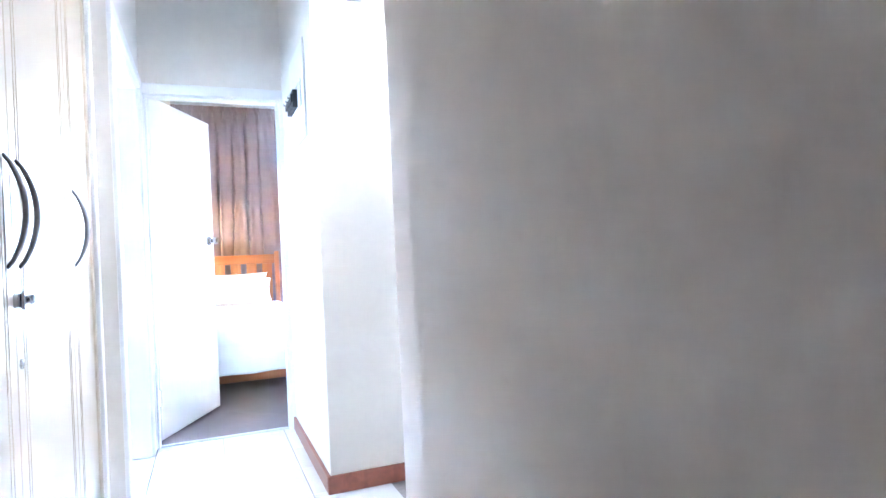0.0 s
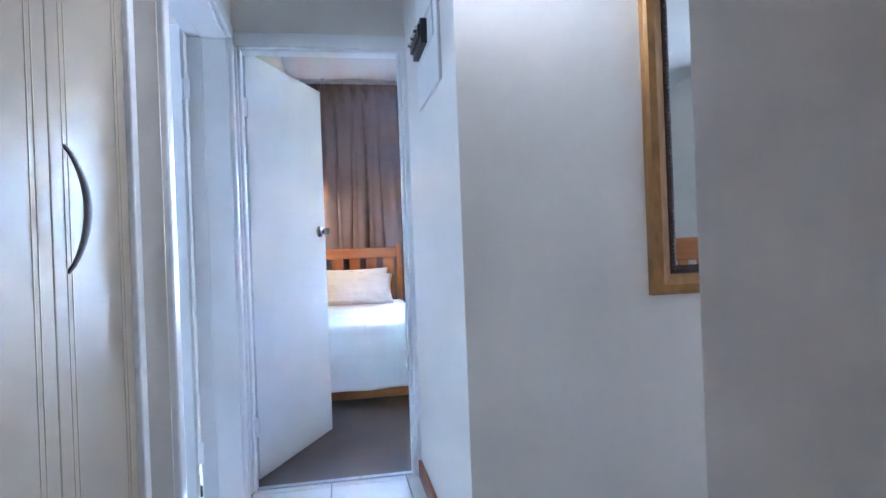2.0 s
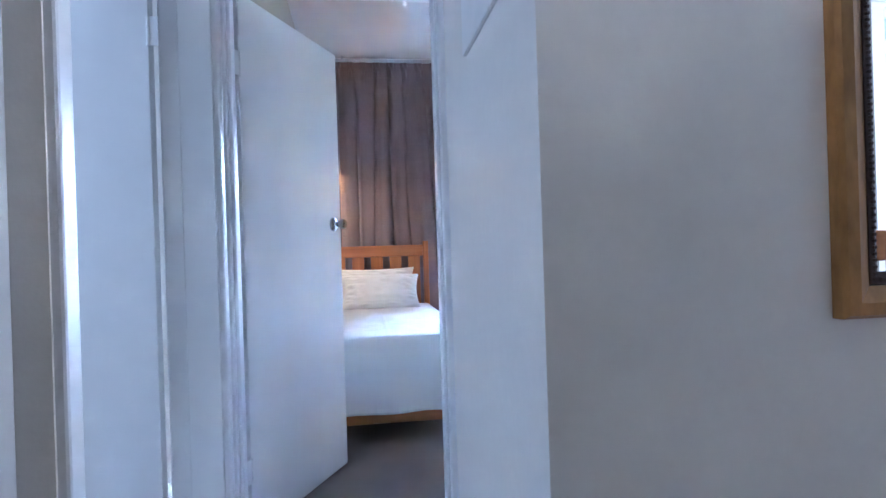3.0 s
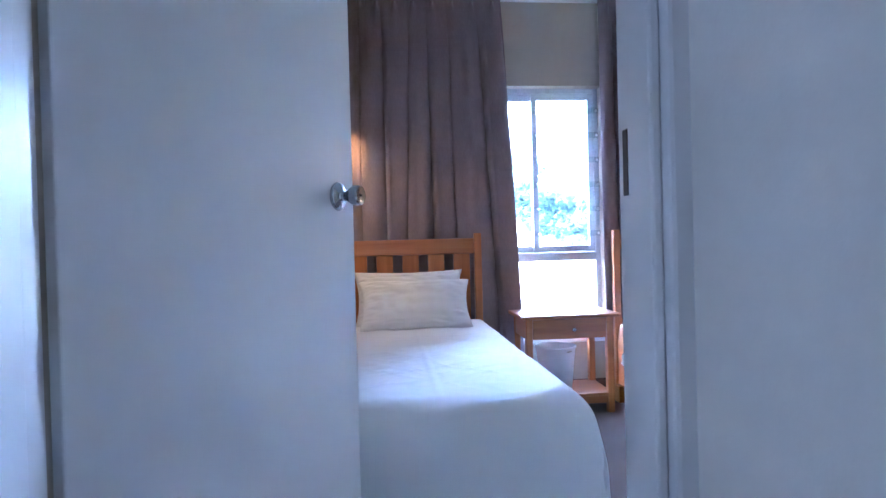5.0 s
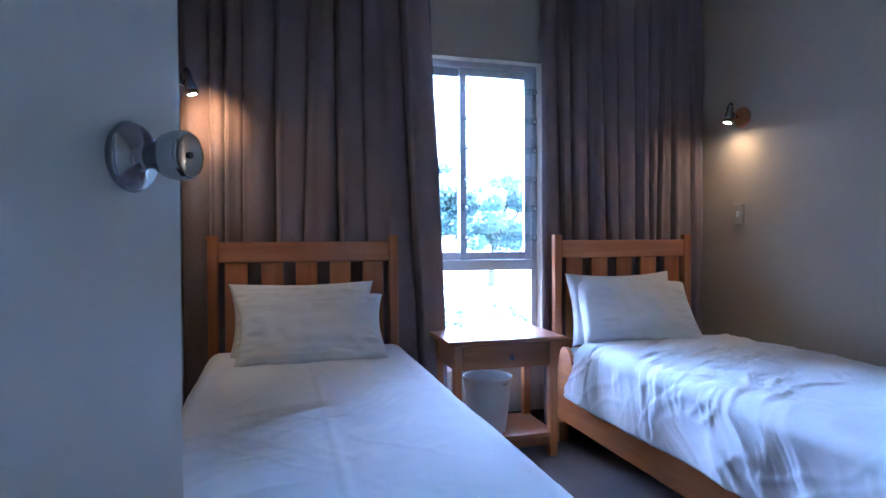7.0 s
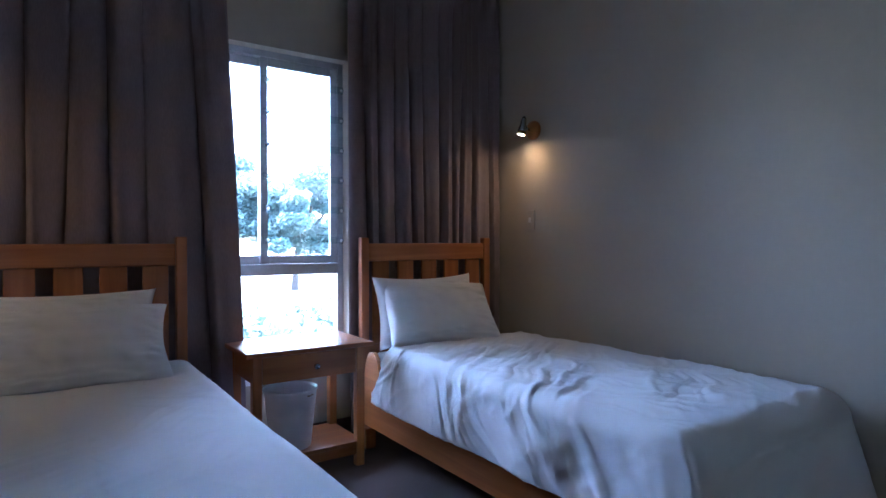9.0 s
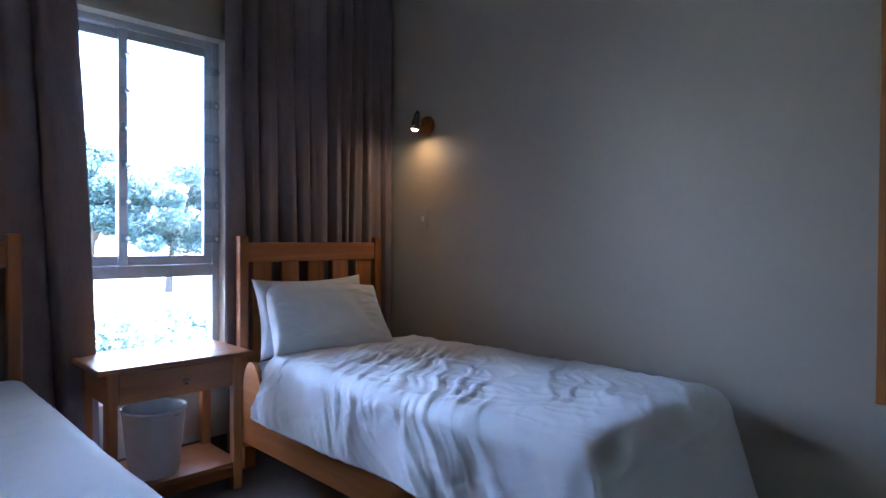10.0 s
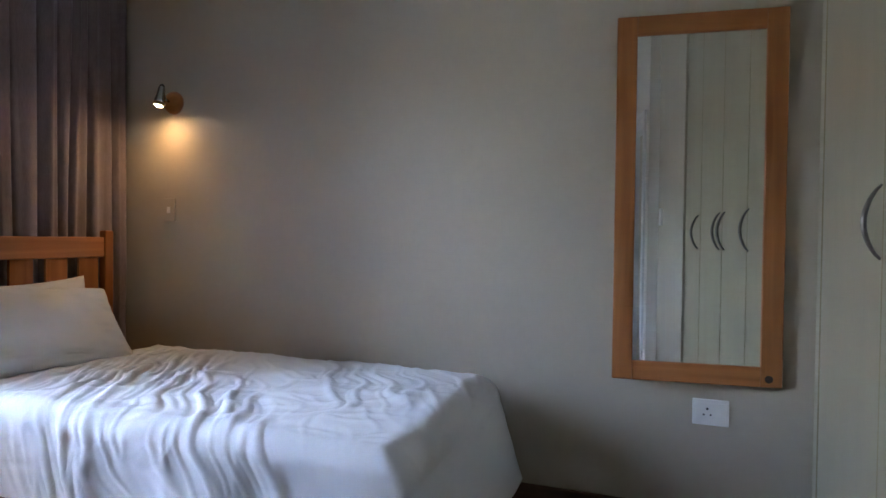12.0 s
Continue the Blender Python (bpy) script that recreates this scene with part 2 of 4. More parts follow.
# ---- setting: plan in metres, y runs along the passage to the bedroom window ----
CEILING = 2.80
RW, LW = 0.525, -0.255          # passage walls
MW = 2.43                     # wall with the gilt mirror
DW0, DW1 = 3.52, 3.63         # wall of the bedroom door
BL, BR, BN = -0.24, 2.755, 6.81 # bedroom: left, right, window wall
WX0, WX1, WZ0, WZ1 = 0.62, 1.70, 0.40, 2.125
DX0, DX1, DZ = -0.235, 0.50, 2.0
TH = 3.56                      # carpet edge in the doorway

setting("wall_mirror", boxes((RW, 4.1, MW, MW + 0.1, 0, CEILING), (4.6, 6.1, MW, MW + 0.1, 0, CEILING), (4.1, 4.6, MW, MW + 0.1, 0, 1.2), (4.1, 4.6, MW, MW + 0.1, 1.8, CEILING)), PAINT, "painted plaster wall behind the gilt mirror", "wall")
setting("wall_passage", boxes((RW, RW + 0.1, MW + 0.1, DW0, 0, CEILING)), PAINT, "painted passage wall with an electrical panel", "wall")
setting("wall_door", boxes((DX1 + 0.015, RW + 0.1, DW0, DW1, 0, CEILING), (-0.43, DX0 - 0.015, DW0, DW1, 0, CEILING), (DX0 - 0.015, DX1 + 0.015, DW0, DW1, DZ + 0.015, CEILING)), PAINT, "painted wall round the bedroom door", "wall")
setting("wall_bedroom_left", boxes((BL - 0.12, BL, DW1, BN, 0, CEILING)), BEDPAINT, "cream painted bedroom wall", "wall")
setting("wall_bedroom_right", boxes((BR, BR + 0.12, MW + 0.1, BN, 0, CEILING)), BEDPAINT, "cream painted bedroom wall", "wall")
setting("wall_window", boxes((BL - 0.12, WX0, BN, BN + 0.16, 0, CEILING), (WX1, BR + 0.12, BN, BN + 0.16, 0, CEILING), (WX0, WX1, BN, BN + 0.16, 0, WZ0), (WX0, WX1, BN, BN + 0.16, WZ1, CEILING)), BEDPAINT, "cream painted wall with the bedroom window", "wall")
WY = 3.545                     # wardrobe front
setting("wall_wardrobe_return", boxes((RW + 0.1, 1.218, DW0, WY + 0.012, 0, CEILING)), BEDPAINT, "painted return wall beside the wardrobe", "wall")
PE, PF = 1.292, 0.706
setting("wall_pier", boxes((0.51, 0.62, PF, PE, 0, CEILING)), SATIN, "painted wall end with a light switch", "wall")
setting("wall_entry", boxes((0.354, 0.62, -0.95, PF, 0, CEILING)), SATIN, "satin painted wall beside the passage", "wall")
setting("wall_living", boxes((-0.9, 6.1, -3.1, -3.0, 0, CEILING), (-0.9, -0.34, -3.0, -1.452, 0, CEILING), (3.47, 6.1, -0.65, -0.55, 0, CEILING), (6.0, 6.1, -0.55, MW, 0, CEILING)), PAINT, "painted living room wall", "wall")
setting("wall_partition", boxes((3.385, 3.475, -3.0, 0.21, 0, CEILING)), PAINT, "painted partition wall with a white end", "wall")
# left room behind the second door
LY0, LY1 = 2.40, 3.40
setting("wall_left", boxes((-0.42, LW, 2.345, LY0 - 0.04, 0, CEILING), (-0.42, LW, LY1 + 0.01, DW0, 0, CEILING), (-0.42, LW, LY0 - 0.04, LY1 + 0.01, DZ + 0.02, CEILING)), PAINT, "painted wall round the side door", "wall")
setting("wall_side_room", boxes((-2.3, -0.42, 2.0, 2.1, 0, CEILING), (-2.3, -0.42, 4.3, 4.4, 0, CEILING), (-0.42, -0.41, 2.1, 2.343, 0, CEILING), (-0.46, -0.43, DW1, 4.3, 0, CEILING), (-2.4, -2.3, 2.0, 4.4, 0, CEILING)), PAINT, "pale painted side room wall", "wall")
setting("ceiling", boxes((-2.4, 6.1, -3.1, BN + 0.16, CEILING, CEILING + 0.1)), CEIL, "white painted ceiling", "ceiling")
LC = CEILING - 0.27            # lower ceiling over the living room
setting("ceiling_living", boxes((2.2, 3.383, -2.998, MW - 0.002, LC, LC + 0.06), (3.383, 5.998, 0.212, MW - 0.002, LC, LC + 0.06), (3.477, 5.998, -0.548, 0.212, LC, LC + 0.06)), CEIL, "white painted ceiling over the living room", "ceiling")
setting("ceiling_cornice", boxes((3.477, 3.525, -0.47, 0.208, LC - 0.12, LC - 0.06), (3.477, 3.565, -0.47, 0.208, LC - 0.06, LC - 0.003), (3.477, 5.99, -0.548, -0.472, LC - 0.12, LC - 0.003), (3.377, 3.575, 0.212, 0.225, LC - 0.03, LC - 0.003), bevel=0.01), GLOSS, "white moulded cornice", "cornice")
setting("ceiling_cornice_bedroom", boxes((BL, BR, BN - 0.03, BN, CEILING - 0.11, CEILING - 0.05), (BL, BR, BN - 0.06, BN, CEILING - 0.05, CEILING - 0.002), bevel=0.008), GLOSS, "white moulded cornice over the bedroom window", "cornice")
setting("ceiling_living", boxes((0.62, 6.0, -3.0, MW, CEILING - 0.12, CEILING)), CEIL, "lower white ceiling of the living room", "ceiling")
setting("floor", boxes((-2.4, 6.1, -3.1, TH, -0.1, -0.006)), GROUT, "grey grout bed under white floor tiles", "floor")
setting("carpet", boxes((BL, BR, TH, BN, -0.1, 0.0)), CARPET, "brown-grey short-pile bedroom carpet", "carpet")
setting("threshold", boxes((DX0, DX1, TH - 0.016, TH + 0.016, -0.01, 0.006), bevel=0.003), ALU, "metal carpet strip under the bedroom door", "trim")
setting("baseboard_passage", boxes((RW - 0.016, RW, MW, DW0 - 0.02, 0, 0.08), (RW - 0.016, 2.9, MW - 0.016, MW, 0, 0.08), bevel=0.004), MERANTI, "red-brown varnished wooden skirting board", "skirting board")
setting("baseboard_bedroom", boxes((BR - 0.014, BR, 3.60, BN - 0.014, 0, 0.11), (BL, BR, BN - 0.014, BN, 0, 0.11), bevel=0.004), SHADED_WOOD, "brown wooden skirting board in the bedroom, darkened in colour for shade", "skirting board")


def door_frame(name, m, width, height, depth, label):
    """A pressed metal frame: opening from x 0 to width, faces at y 0 and depth."""
    fr = thing(name, m, label, "door frame")
    tagged(fr, kind="structure")
    face, lip = 0.05, 0.018
    for x0, x1 in ((-face, 0.0), (width, width + face)):
        bm = boxes((x0, x1, -lip, depth + lip, 0, height), bevel=0.006)
        stop = (0.0, 0.014) if x0 < 0 else (width - 0.014, width)
        box(bm, *stop, 0.0, depth - 0.045, 0, height, 0.004)
        part("jamb", bm, GLOSS, fr)
    bm = boxes((-face, width + face, -lip, depth + lip, height, height + face + 0.012), bevel=0.006)
    box(bm, 0.014, width - 0.014, 0.0, depth - 0.045, height - 0.014, height, 0.004)
    part("head", bm, GLOSS, fr)
    return fr


def door_knob(parent, m):
    m = m @ Matrix.Scale(0.83, 4)
    k = part("door_knob", lathe(bmesh.new(), [(0, 0), (0.039, 0), (0.041, 0.004), (0.037, 0.012), (0.018, 0.016), (0.0135, 0.022), (0.0135, 0.032), (0.019, 0.04), (0.0255, 0.05), (0.0285, 0.062), (0.028, 0.074), (0.025, 0.0785), (0.021, 0.0775), (0.006, 0.0765), (0, 0.0765)], 40), CHROME, parent, "brushed chrome door knob", True, m)
    part("keyhole", lathe(bmesh.new(), [(0, 0.0766), (0.004, 0.0768), (0.0035, 0.079), (0, 0.079)], 12), BLACK, k)
    return k


def hinge(bm, x, y, z):
    lathe(bm, [(0, -0.045), (0.006, -0.045), (0.006, 0.045), (0, 0.045)], 12, Matrix.Translation((x, y, z)))
    box(bm, x - 0.03, x, y - 0.002, y + 0.002, z - 0.045, z + 0.045)


frame_bed = door_frame("door_frame_bedroom", pose(DX0, DW0, 0), DX1 - DX0, DZ, DW1 - DW0, "white enamelled metal bedroom door frame")
sp = part("strike_plate", boxes((-0.002, 0.0, -0.0075, 0.0075, -0.043, 0.043), bevel=0.0008), BLACK, frame_bed, "dark metal strike plate", m=pose(DX1 - DX0 - 0.0005, DW1 - DW0 - 0.012, 1.17))

# bedroom door leaf, open into the bedroom
LEAF_W, LEAF_T = 0.785, 0.04
leaf_turn = math.degrees(math.atan2(4.376 - (DW1 + 0.024), 0.115 - DX0 - 0.012))
door = thing("door_1", pose(DX0 + 0.012, DW1 + 0.024, 0.008, rz=leaf_turn), "white flush bedroom door standing open with a chrome knob", "door")
tagged(door, kind="structure")
part("leaf", boxes((0.003, LEAF_W, 0.0, LEAF_T, 0.0, 2.022), bevel=0.003), GLOSS, door)
door_knob(door, pose(LEAF_W - 0.082, 0, 1.18, 90))
door_knob(door, pose(LEAF_W - 0.082, LEAF_T, 1.18, -90))
for hz in (0.25, 1.75):
    hb_ = bmesh.new()
    hinge(hb_, 0.0, -0.006, hz)
    part("hinge", hb_, GLOSS, door)

# side door: frame in the left wall, leaf open into the side room
frame_side = door_frame("door_frame_side", pose(LW, LY0, 0, rz=90), LY1 - LY0, DZ, 0.15, "white enamelled metal side door frame")
side = thing("door_2", pose(-0.43, LY1 - 0.012, 0.008, rz=176), "white flush side door standing open into the next room", "door")
tagged(side, kind="structure")
part("leaf", boxes((0.0, 0.80, 0.0, 0.04, 0.0, 2.022), bevel=0.003), GLOSS, side)
door_knob(side, pose(0.74, 0.04, 1.18, -90))
for hz in (0.25, 1.75):
    hb_ = bmesh.new()
    hinge(hb_, -0.004, 0.05, hz)
    part("hinge", hb_, GLOSS, side)

# bedroom window: sliding aluminium sashes above a fixed light
win = tagged(new("window_1"), "aluminium sliding window with clear security bars", "window", kind="structure")
win.matrix_basis = pose(0, BN + 0.07, 0)
FZ = 0.955
part("window_frame", boxes((WX0, WX0 + 0.035, 0, 0.06, WZ0, WZ1), (WX1 - 0.035, WX1, 0, 0.06, WZ0, WZ1), (WX0 + 0.035, WX1 - 0.035, 0, 0.06, WZ1 - 0.035, WZ1), (WX0 + 0.035, WX1 - 0.035, 0, 0.06, WZ0, WZ0 + 0.04), (WX0 + 0.035, WX1 - 0.035, -0.004, 0.066, FZ - 0.03, FZ + 0.03), bevel=0.004), ALU, win)
MX = 1.247
def sash(x0, x1, y, z0, z1):
    s = part("sash", boxes((x0, x0 + 0.04, y, y + 0.026, z0, z1), (x1 - 0.04, x1, y, y + 0.026, z0, z1), (x0 + 0.04, x1 - 0.04, y, y + 0.026, z0, z0 + 0.045), (x0 + 0.04, x1 - 0.04, y, y + 0.026, z1 - 0.045, z1), bevel=0.003), ALU, win)
    pane = part("pane", boxes((x0 + 0.04, x1 - 0.04, y + 0.011, y + 0.015, z0 + 0.045, z1 - 0.045)), PANE, s)
    pane.visible_shadow = False
    return s
sash(WX0 + 0.036, MX + 0.02, 0.033, FZ + 0.031, WZ1 - 0.036)
sash(MX - 0.022, WX1 - 0.036, 0.005, FZ + 0.031, WZ1 - 0.036)
low = part("pane", boxes((WX0 + 0.036, WX1 - 0.036, 0.028, 0.032, WZ0 + 0.041, FZ - 0.031)), PANE, win)
low.visible_shadow = False
for k in range(6):
    z = 1.114 + k * 0.171
    bar = part("security_bar", boxes((MX - 0.016, WX1 - 0.006, -0.012, -0.007, z - 0.019, z + 0.019), bevel=0.001), BARCLEAR, win, "clear plastic security bar")
    bar.visible_shadow = False
    for x in (MX + 0.012, WX1 - 0.016):
        part("bolt", lathe(bmesh.new(), [(0, 0.02), (0.009, 0.02), (0.0125, 0.016), (0.0125, 0.006), (0.010, 0.0), (0, 0)], 16, pose(x, -0.0015, z, 90)), BOLT, bar, "round white bolt cap", True)
setting("window_sill", boxes((WX0 - 0.03, WX1 + 0.03, BN - 0.035, BN + 0.068, WZ0 - 0.03, WZ0 - 0.001), bevel=0.006), GLOSS, "white painted window sill", "sill")


# ---- passage cupboards ----
CX = -0.32


def bow_handle(parent, y, z, length=0.235, axis_x=True, gap=0.038):
    """A bowed metal pull; it stands out from the door and is widest in the middle."""
    pts = []
    for k in range(17):
        s = k / 16
        pts.append((gap * math.sin(math.pi * s) ** 0.75, 0, (s - 0.5) * length))
    bm = tube(bmesh.new(), pts, lambda s: 0.0038 + 0.0034 * math.sin(math.pi * s), 10, 1.3, Vector((0, 1, 0)))
    return part("handle", bm, STEEL, parent, "bowed dark metal handle", True, pose(0, y, z, rz=0 if axis_x else 90))


def cupboard_door(parent, y0, y1, z0, z1, handle_y=None):
    d = part("door", boxes((-0.018, 0.0, y0 + 0.0015, y1 - 0.0015, z0, z1), bevel=0.0025), CREAM, parent)
    for y in (y0 + 0.052, y0 + 0.072, y1 - 0.052, y1 - 0.072):
        part("groove", boxes((-0.001, 0.0012, y - 0.0022, y + 0.0022, z0 + 0.01, z1 - 0.01)), GROOVE, d)
    if handle_y is not None:
        bow_handle(d, handle_y, 1.16)
    return d


cup = thing("built_in_cupboard", pose(CX, 0, 0), "cream lacquered built-in cupboard with bowed dark handles", "cupboard")
part("body", boxes((-0.56, -0.02, -1.45, 2.30, 0, CEILING - 0.002)), CREAM, cup)
part("post", boxes((-0.02, 0.014, 2.302, 2.344, 0, CEILING - 0.002), bevel=0.004), GLOSS, cup, "white painted end post")
edges = (-1.45, -0.72, -0.18, 0.30, 0.80, 1.335, 1.905, 2.30)
for i, (a, b) in enumerate(zip(edges, edges[1:])):
    hy = {4: 1.292, 5: 1.377, 6: 1.961, 3: 0.34, 2: 0.26}.get(i)
    cupboard_door(cup, a, b, 0.08, CEILING - 0.06, hy)
lockp = part("latch", boxes((0.0, 0.012, 1.32, 1.365, 0.958, 0.988), (0.012, 0.02, 1.327, 1.34, 0.953, 0.993), bevel=0.002), CHROME, cup, "chrome cupboard latch")
part("lock_barrel", lathe(bmesh.new(), [(0, 0), (0.011, 0), (0.011, 0.016), (0.009, 0.019), (0, 0.019)], 20, pose(0.01, 1.362, 0.973, 0, 90)), CHROME, lockp, smooth=True)
part("keyhole_plate", lathe(bmesh.new(), [(0, 0.0), (0.011, 0.0), (0.0105, 0.004), (0.005, 0.005), (0, 0.0035)], 20, pose(0.0, 1.36, 0.835, 0, 90)), CHROME, cup, "round chrome keyhole")

# ---- passage fittings ----
panel = thing("distribution_board", pose(RW, 2.866, 1.847), "white electrical panel with a row of black breakers", "electrical panel")
part("cover", boxes((-0.012, 0, -0.226, 0.226, -0.235, 0.235), bevel=0.003), PLASTIC, panel)
part("raised_frame", boxes((-0.02, -0.012, -0.17, 0.19, -0.075, -0.066), (-0.02, -0.012, -0.17, 0.19, 0.045, 0.054), (-0.02, -0.012, 0.181, 0.19, -0.066, 0.045), (-0.02, -0.012, -0.17, -0.161, -0.066, 0.045), bevel=0.002), PLASTIC, panel)
for k in range(8):
    y = 0.158 - k * 0.0265
    br = part("breaker", boxes((-0.036, -0.012, y - 0.0125, y + 0.0125, -0.055, 0.035), (-0.046, -0.036, y - 0.0125, y + 0.0125, -0.030, 0.012), bevel=0.002), BLACK, panel, "black circuit breaker")
    part("toggle", boxes((-0.056, -0.046, y - 0.006, y + 0.006, -0.004, 0.008), bevel=0.002), PLASTIC if k % 3 else CHROME, br)

sw = thing("light_switch", pose(0.51, 0.98, 1.215), "white two-gang light switch on the painted wall end", "light switch")
part("plate", boxes((-0.012, 0, -0.06, 0.06, -0.037, 0.037), bevel=0.004), PLASTIC, sw)
for y in (-0.004, 0.032):
    part("rocker", boxes((-0.017, -0.012, y - 0.009, y + 0.009, 0.004, 0.013), bevel=0.002), PLASTIC, sw)
part("seam", boxes((-0.0126, -0.012, -0.045, 0.045, -0.026, -0.024)), GROOVE, sw)

lampw = thing("wall_light", pose(0.648, MW, 2.137), "white box-shaped wall light above the passage corner", "wall light")
part("back_plate", boxes((-0.05, 0.05, -0.02, 0, -0.02, 0.06), bevel=0.004), PLASTIC, lampw)
part("shade", boxes((-0.085, 0.085, -0.13, -0.122, -0.015, 0.09), (-0.085, -0.077, -0.122, -0.02, -0.015, 0.09), (0.077, 0.085, -0.122, -0.02, -0.015, 0.09), bevel=0.003), PLASTIC, lampw)
part("bulb", lathe(bmesh.new(), [(0, 0.0), (0.02, 0.008), (0.026, 0.03), (0.02, 0.05), (0.012, 0.065), (0, 0.065)], 20, pose(0, -0.07, -0.005)), glow("wall_bulb", (1, 0.92, 0.81), 3.0), lampw, smooth=True)
spot_lamp("wall_light_beam", (0.64, MW - 0.06, 2.112), (0.64, MW - 0.02, 0.95), WALL_W, 66, (1.0, 0.97, 0.93), 0.03)

# gilt mirror on the wall facing back along the passage
GX0, GX1, GZ0, GZ1 = 1.103, 2.03, 0.895, 2.06
gm = thing("gilt_mirror", pose(GX0, MW, GZ0), "large wall mirror in a gold and dark beaded frame", "mirror")


def moulding(w, h, inner, depth, mat, parent, name, m=None):
    """Four mitred lengths with a rounded face, round a w x h opening measured outside."""
    prof = [(0.0, 0.0), (0.0, -depth * 0.7), (inner * 0.12, -depth), (inner * 0.5, -depth * 1.05), (inner * 0.85, -depth * 0.75), (inner, -depth * 0.6), (inner, 0.0)]
    corners = (((0, 0), (1, 1)), ((w, 0), (-1, 1)), ((w, h), (-1, -1)), ((0, h), (1, -1)))
    for a, b in zip(corners, corners[1:] + corners[:1]):
        bm = bmesh.new()
        ends = [[bm.verts.new((c[0][0] + c[1][0] * u, y, c[0][1] + c[1][1] * u)) for u, y in prof] for c in (a, b)]
        for i in range(len(prof)):
            j = (i + 1) % len(prof)
            bm.faces.new((ends[0][i], ends[0][j], ends[1][j], ends[1][i]))
        bmesh.ops.recalc_face_normals(bm, faces=bm.faces)
        part(name, bm, mat, parent, m=m)


moulding(GX1 - GX0, GZ1 - GZ0, 0.062, 0.035, GOLD, gm, "frame_rail")
moulding(GX1 - GX0 - 0.124, GZ1 - GZ0 - 0.124, 0.026, 0.022, BRONZE, gm, "inner_rail", pose(0.062, 0, 0.062))
bm = bmesh.new()
w_, h_ = GX1 - GX0, GZ1 - GZ0
for k in range(int(h_ / 0.0125)):
    z = 0.07 + k * 0.0125
    if z < h_ - 0.07:
        for x in (0.073, w_ - 0.073):
            box(bm, x - 0.005, x + 0.005, -0.027, -0.018, z, z + 0.007, 0.002, 1)
for k in range(int(w_ / 0.0125)):
    x = 0.07 + k * 0.0125
    if x < w_ - 0.07:
        for z in (0.073, h_ - 0.073):
            box(bm, x, x + 0.007, -0.027, -0.018, z - 0.005, z + 0.005, 0.002, 1)
part("beading", bm, BRONZE, gm, "dark beaded edge")
part("mirror_glass", boxes((0.084, w_ - 0.084, -0.011, -0.004, 0.084, h_ - 0.084)), MIRROR, gm)


# ---- timber slat-back pieces ----
def bed(m, width, length, head_h, slats, label):
    """Origin at the floor under the middle of the headboard's front; the bed runs towards -y."""
    b = thing("single_bed", m, label, "bed", "twin beds")
    hw = width / 2
    for s in (-1, 1):
        x = s * (hw - 0.022)
        part("head_post", boxes((x - 0.024, x + 0.024, -0.002, 0.04, 0, head_h + 0.012), bevel=0.006), PINE_Z, b)
    part("top_rail", boxes((-hw + 0.046, hw - 0.046, 0.004, 0.032, head_h - 0.120, head_h - 0.020), bevel=0.006), PINE_X, b)
    part("lower_rail", boxes((-hw + 0.046, hw - 0.046, 0.006, 0.03, 0.46, 0.54), bevel=0.005), PINE_X, b)
    inner = width - 0.092
    pitch = inner / slats
    for k in range(slats):
        x = -inner / 2 + (k + 0.5) * pitch
        part("slat", boxes((x - pitch * 0.32, x + pitch * 0.32, 0.010, 0.026, 0.54, head_h - 0.120), bevel=0.003), PINE_Z, b)
    for s in (-1, 1):
        # side board, with a raised curved shoulder next to the head post
        x = s * (hw - 0.012)
        n = 90
        def side(u, v, x=x, s=s):
            y = -0.004 - u * (length - 0.03)
            top = 0.245 + 0.27 * (1 - smoothstep(0.10, 0.30, -y)) * math.sqrt(max(0.0, 1 - max(0.0, (0.08 + y) / 0.09) ** 2))
            return Vector((x, y, 0.11 + v * (top - 0.11)))
        bm = sheet(n, 3, side)
        geo = bmesh.ops.extrude_face_region(bm, geom=bm.faces[:])
        bmesh.ops.translate(bm, verts=[v for v in geo["geom"] if isinstance(v, bmesh.types.BMVert)], vec=(-0.024 * s, 0, 0))
        bmesh.ops.recalc_face_normals(bm, faces=bm.faces)
        part("side_board", bm, PINE_Y, b)
        part("head_leg", boxes((x - 0.03, x + 0.03, -0.085, -0.006, 0, 0.108), bevel=0.004), PINE_Z, b)
        part("foot_leg", boxes((x - 0.03, x + 0.03, -length + 0.0, -length + 0.06, 0, 0.25), bevel=0.005), PINE_Z, b)
    part("foot_board", boxes((-hw + 0.032, hw - 0.032, -length, -length + 0.024, 0.10, 0.245), bevel=0.005), PINE_X, b)
    part("base_slats", boxes((-hw + 0.03, hw - 0.03, -length + 0.04, -0.02, 0.18, 0.235)), PINE_X, b)
    return b


def mattress(m, width, length):
    t = thing("mattress", m, "white fitted-sheet mattress on the wooden bed", "mattress")
    part("body", boxes((-width / 2, width / 2, -length, 0, 0, 0.27), bevel=0.05), LINEN, t, smooth=True)
    return t


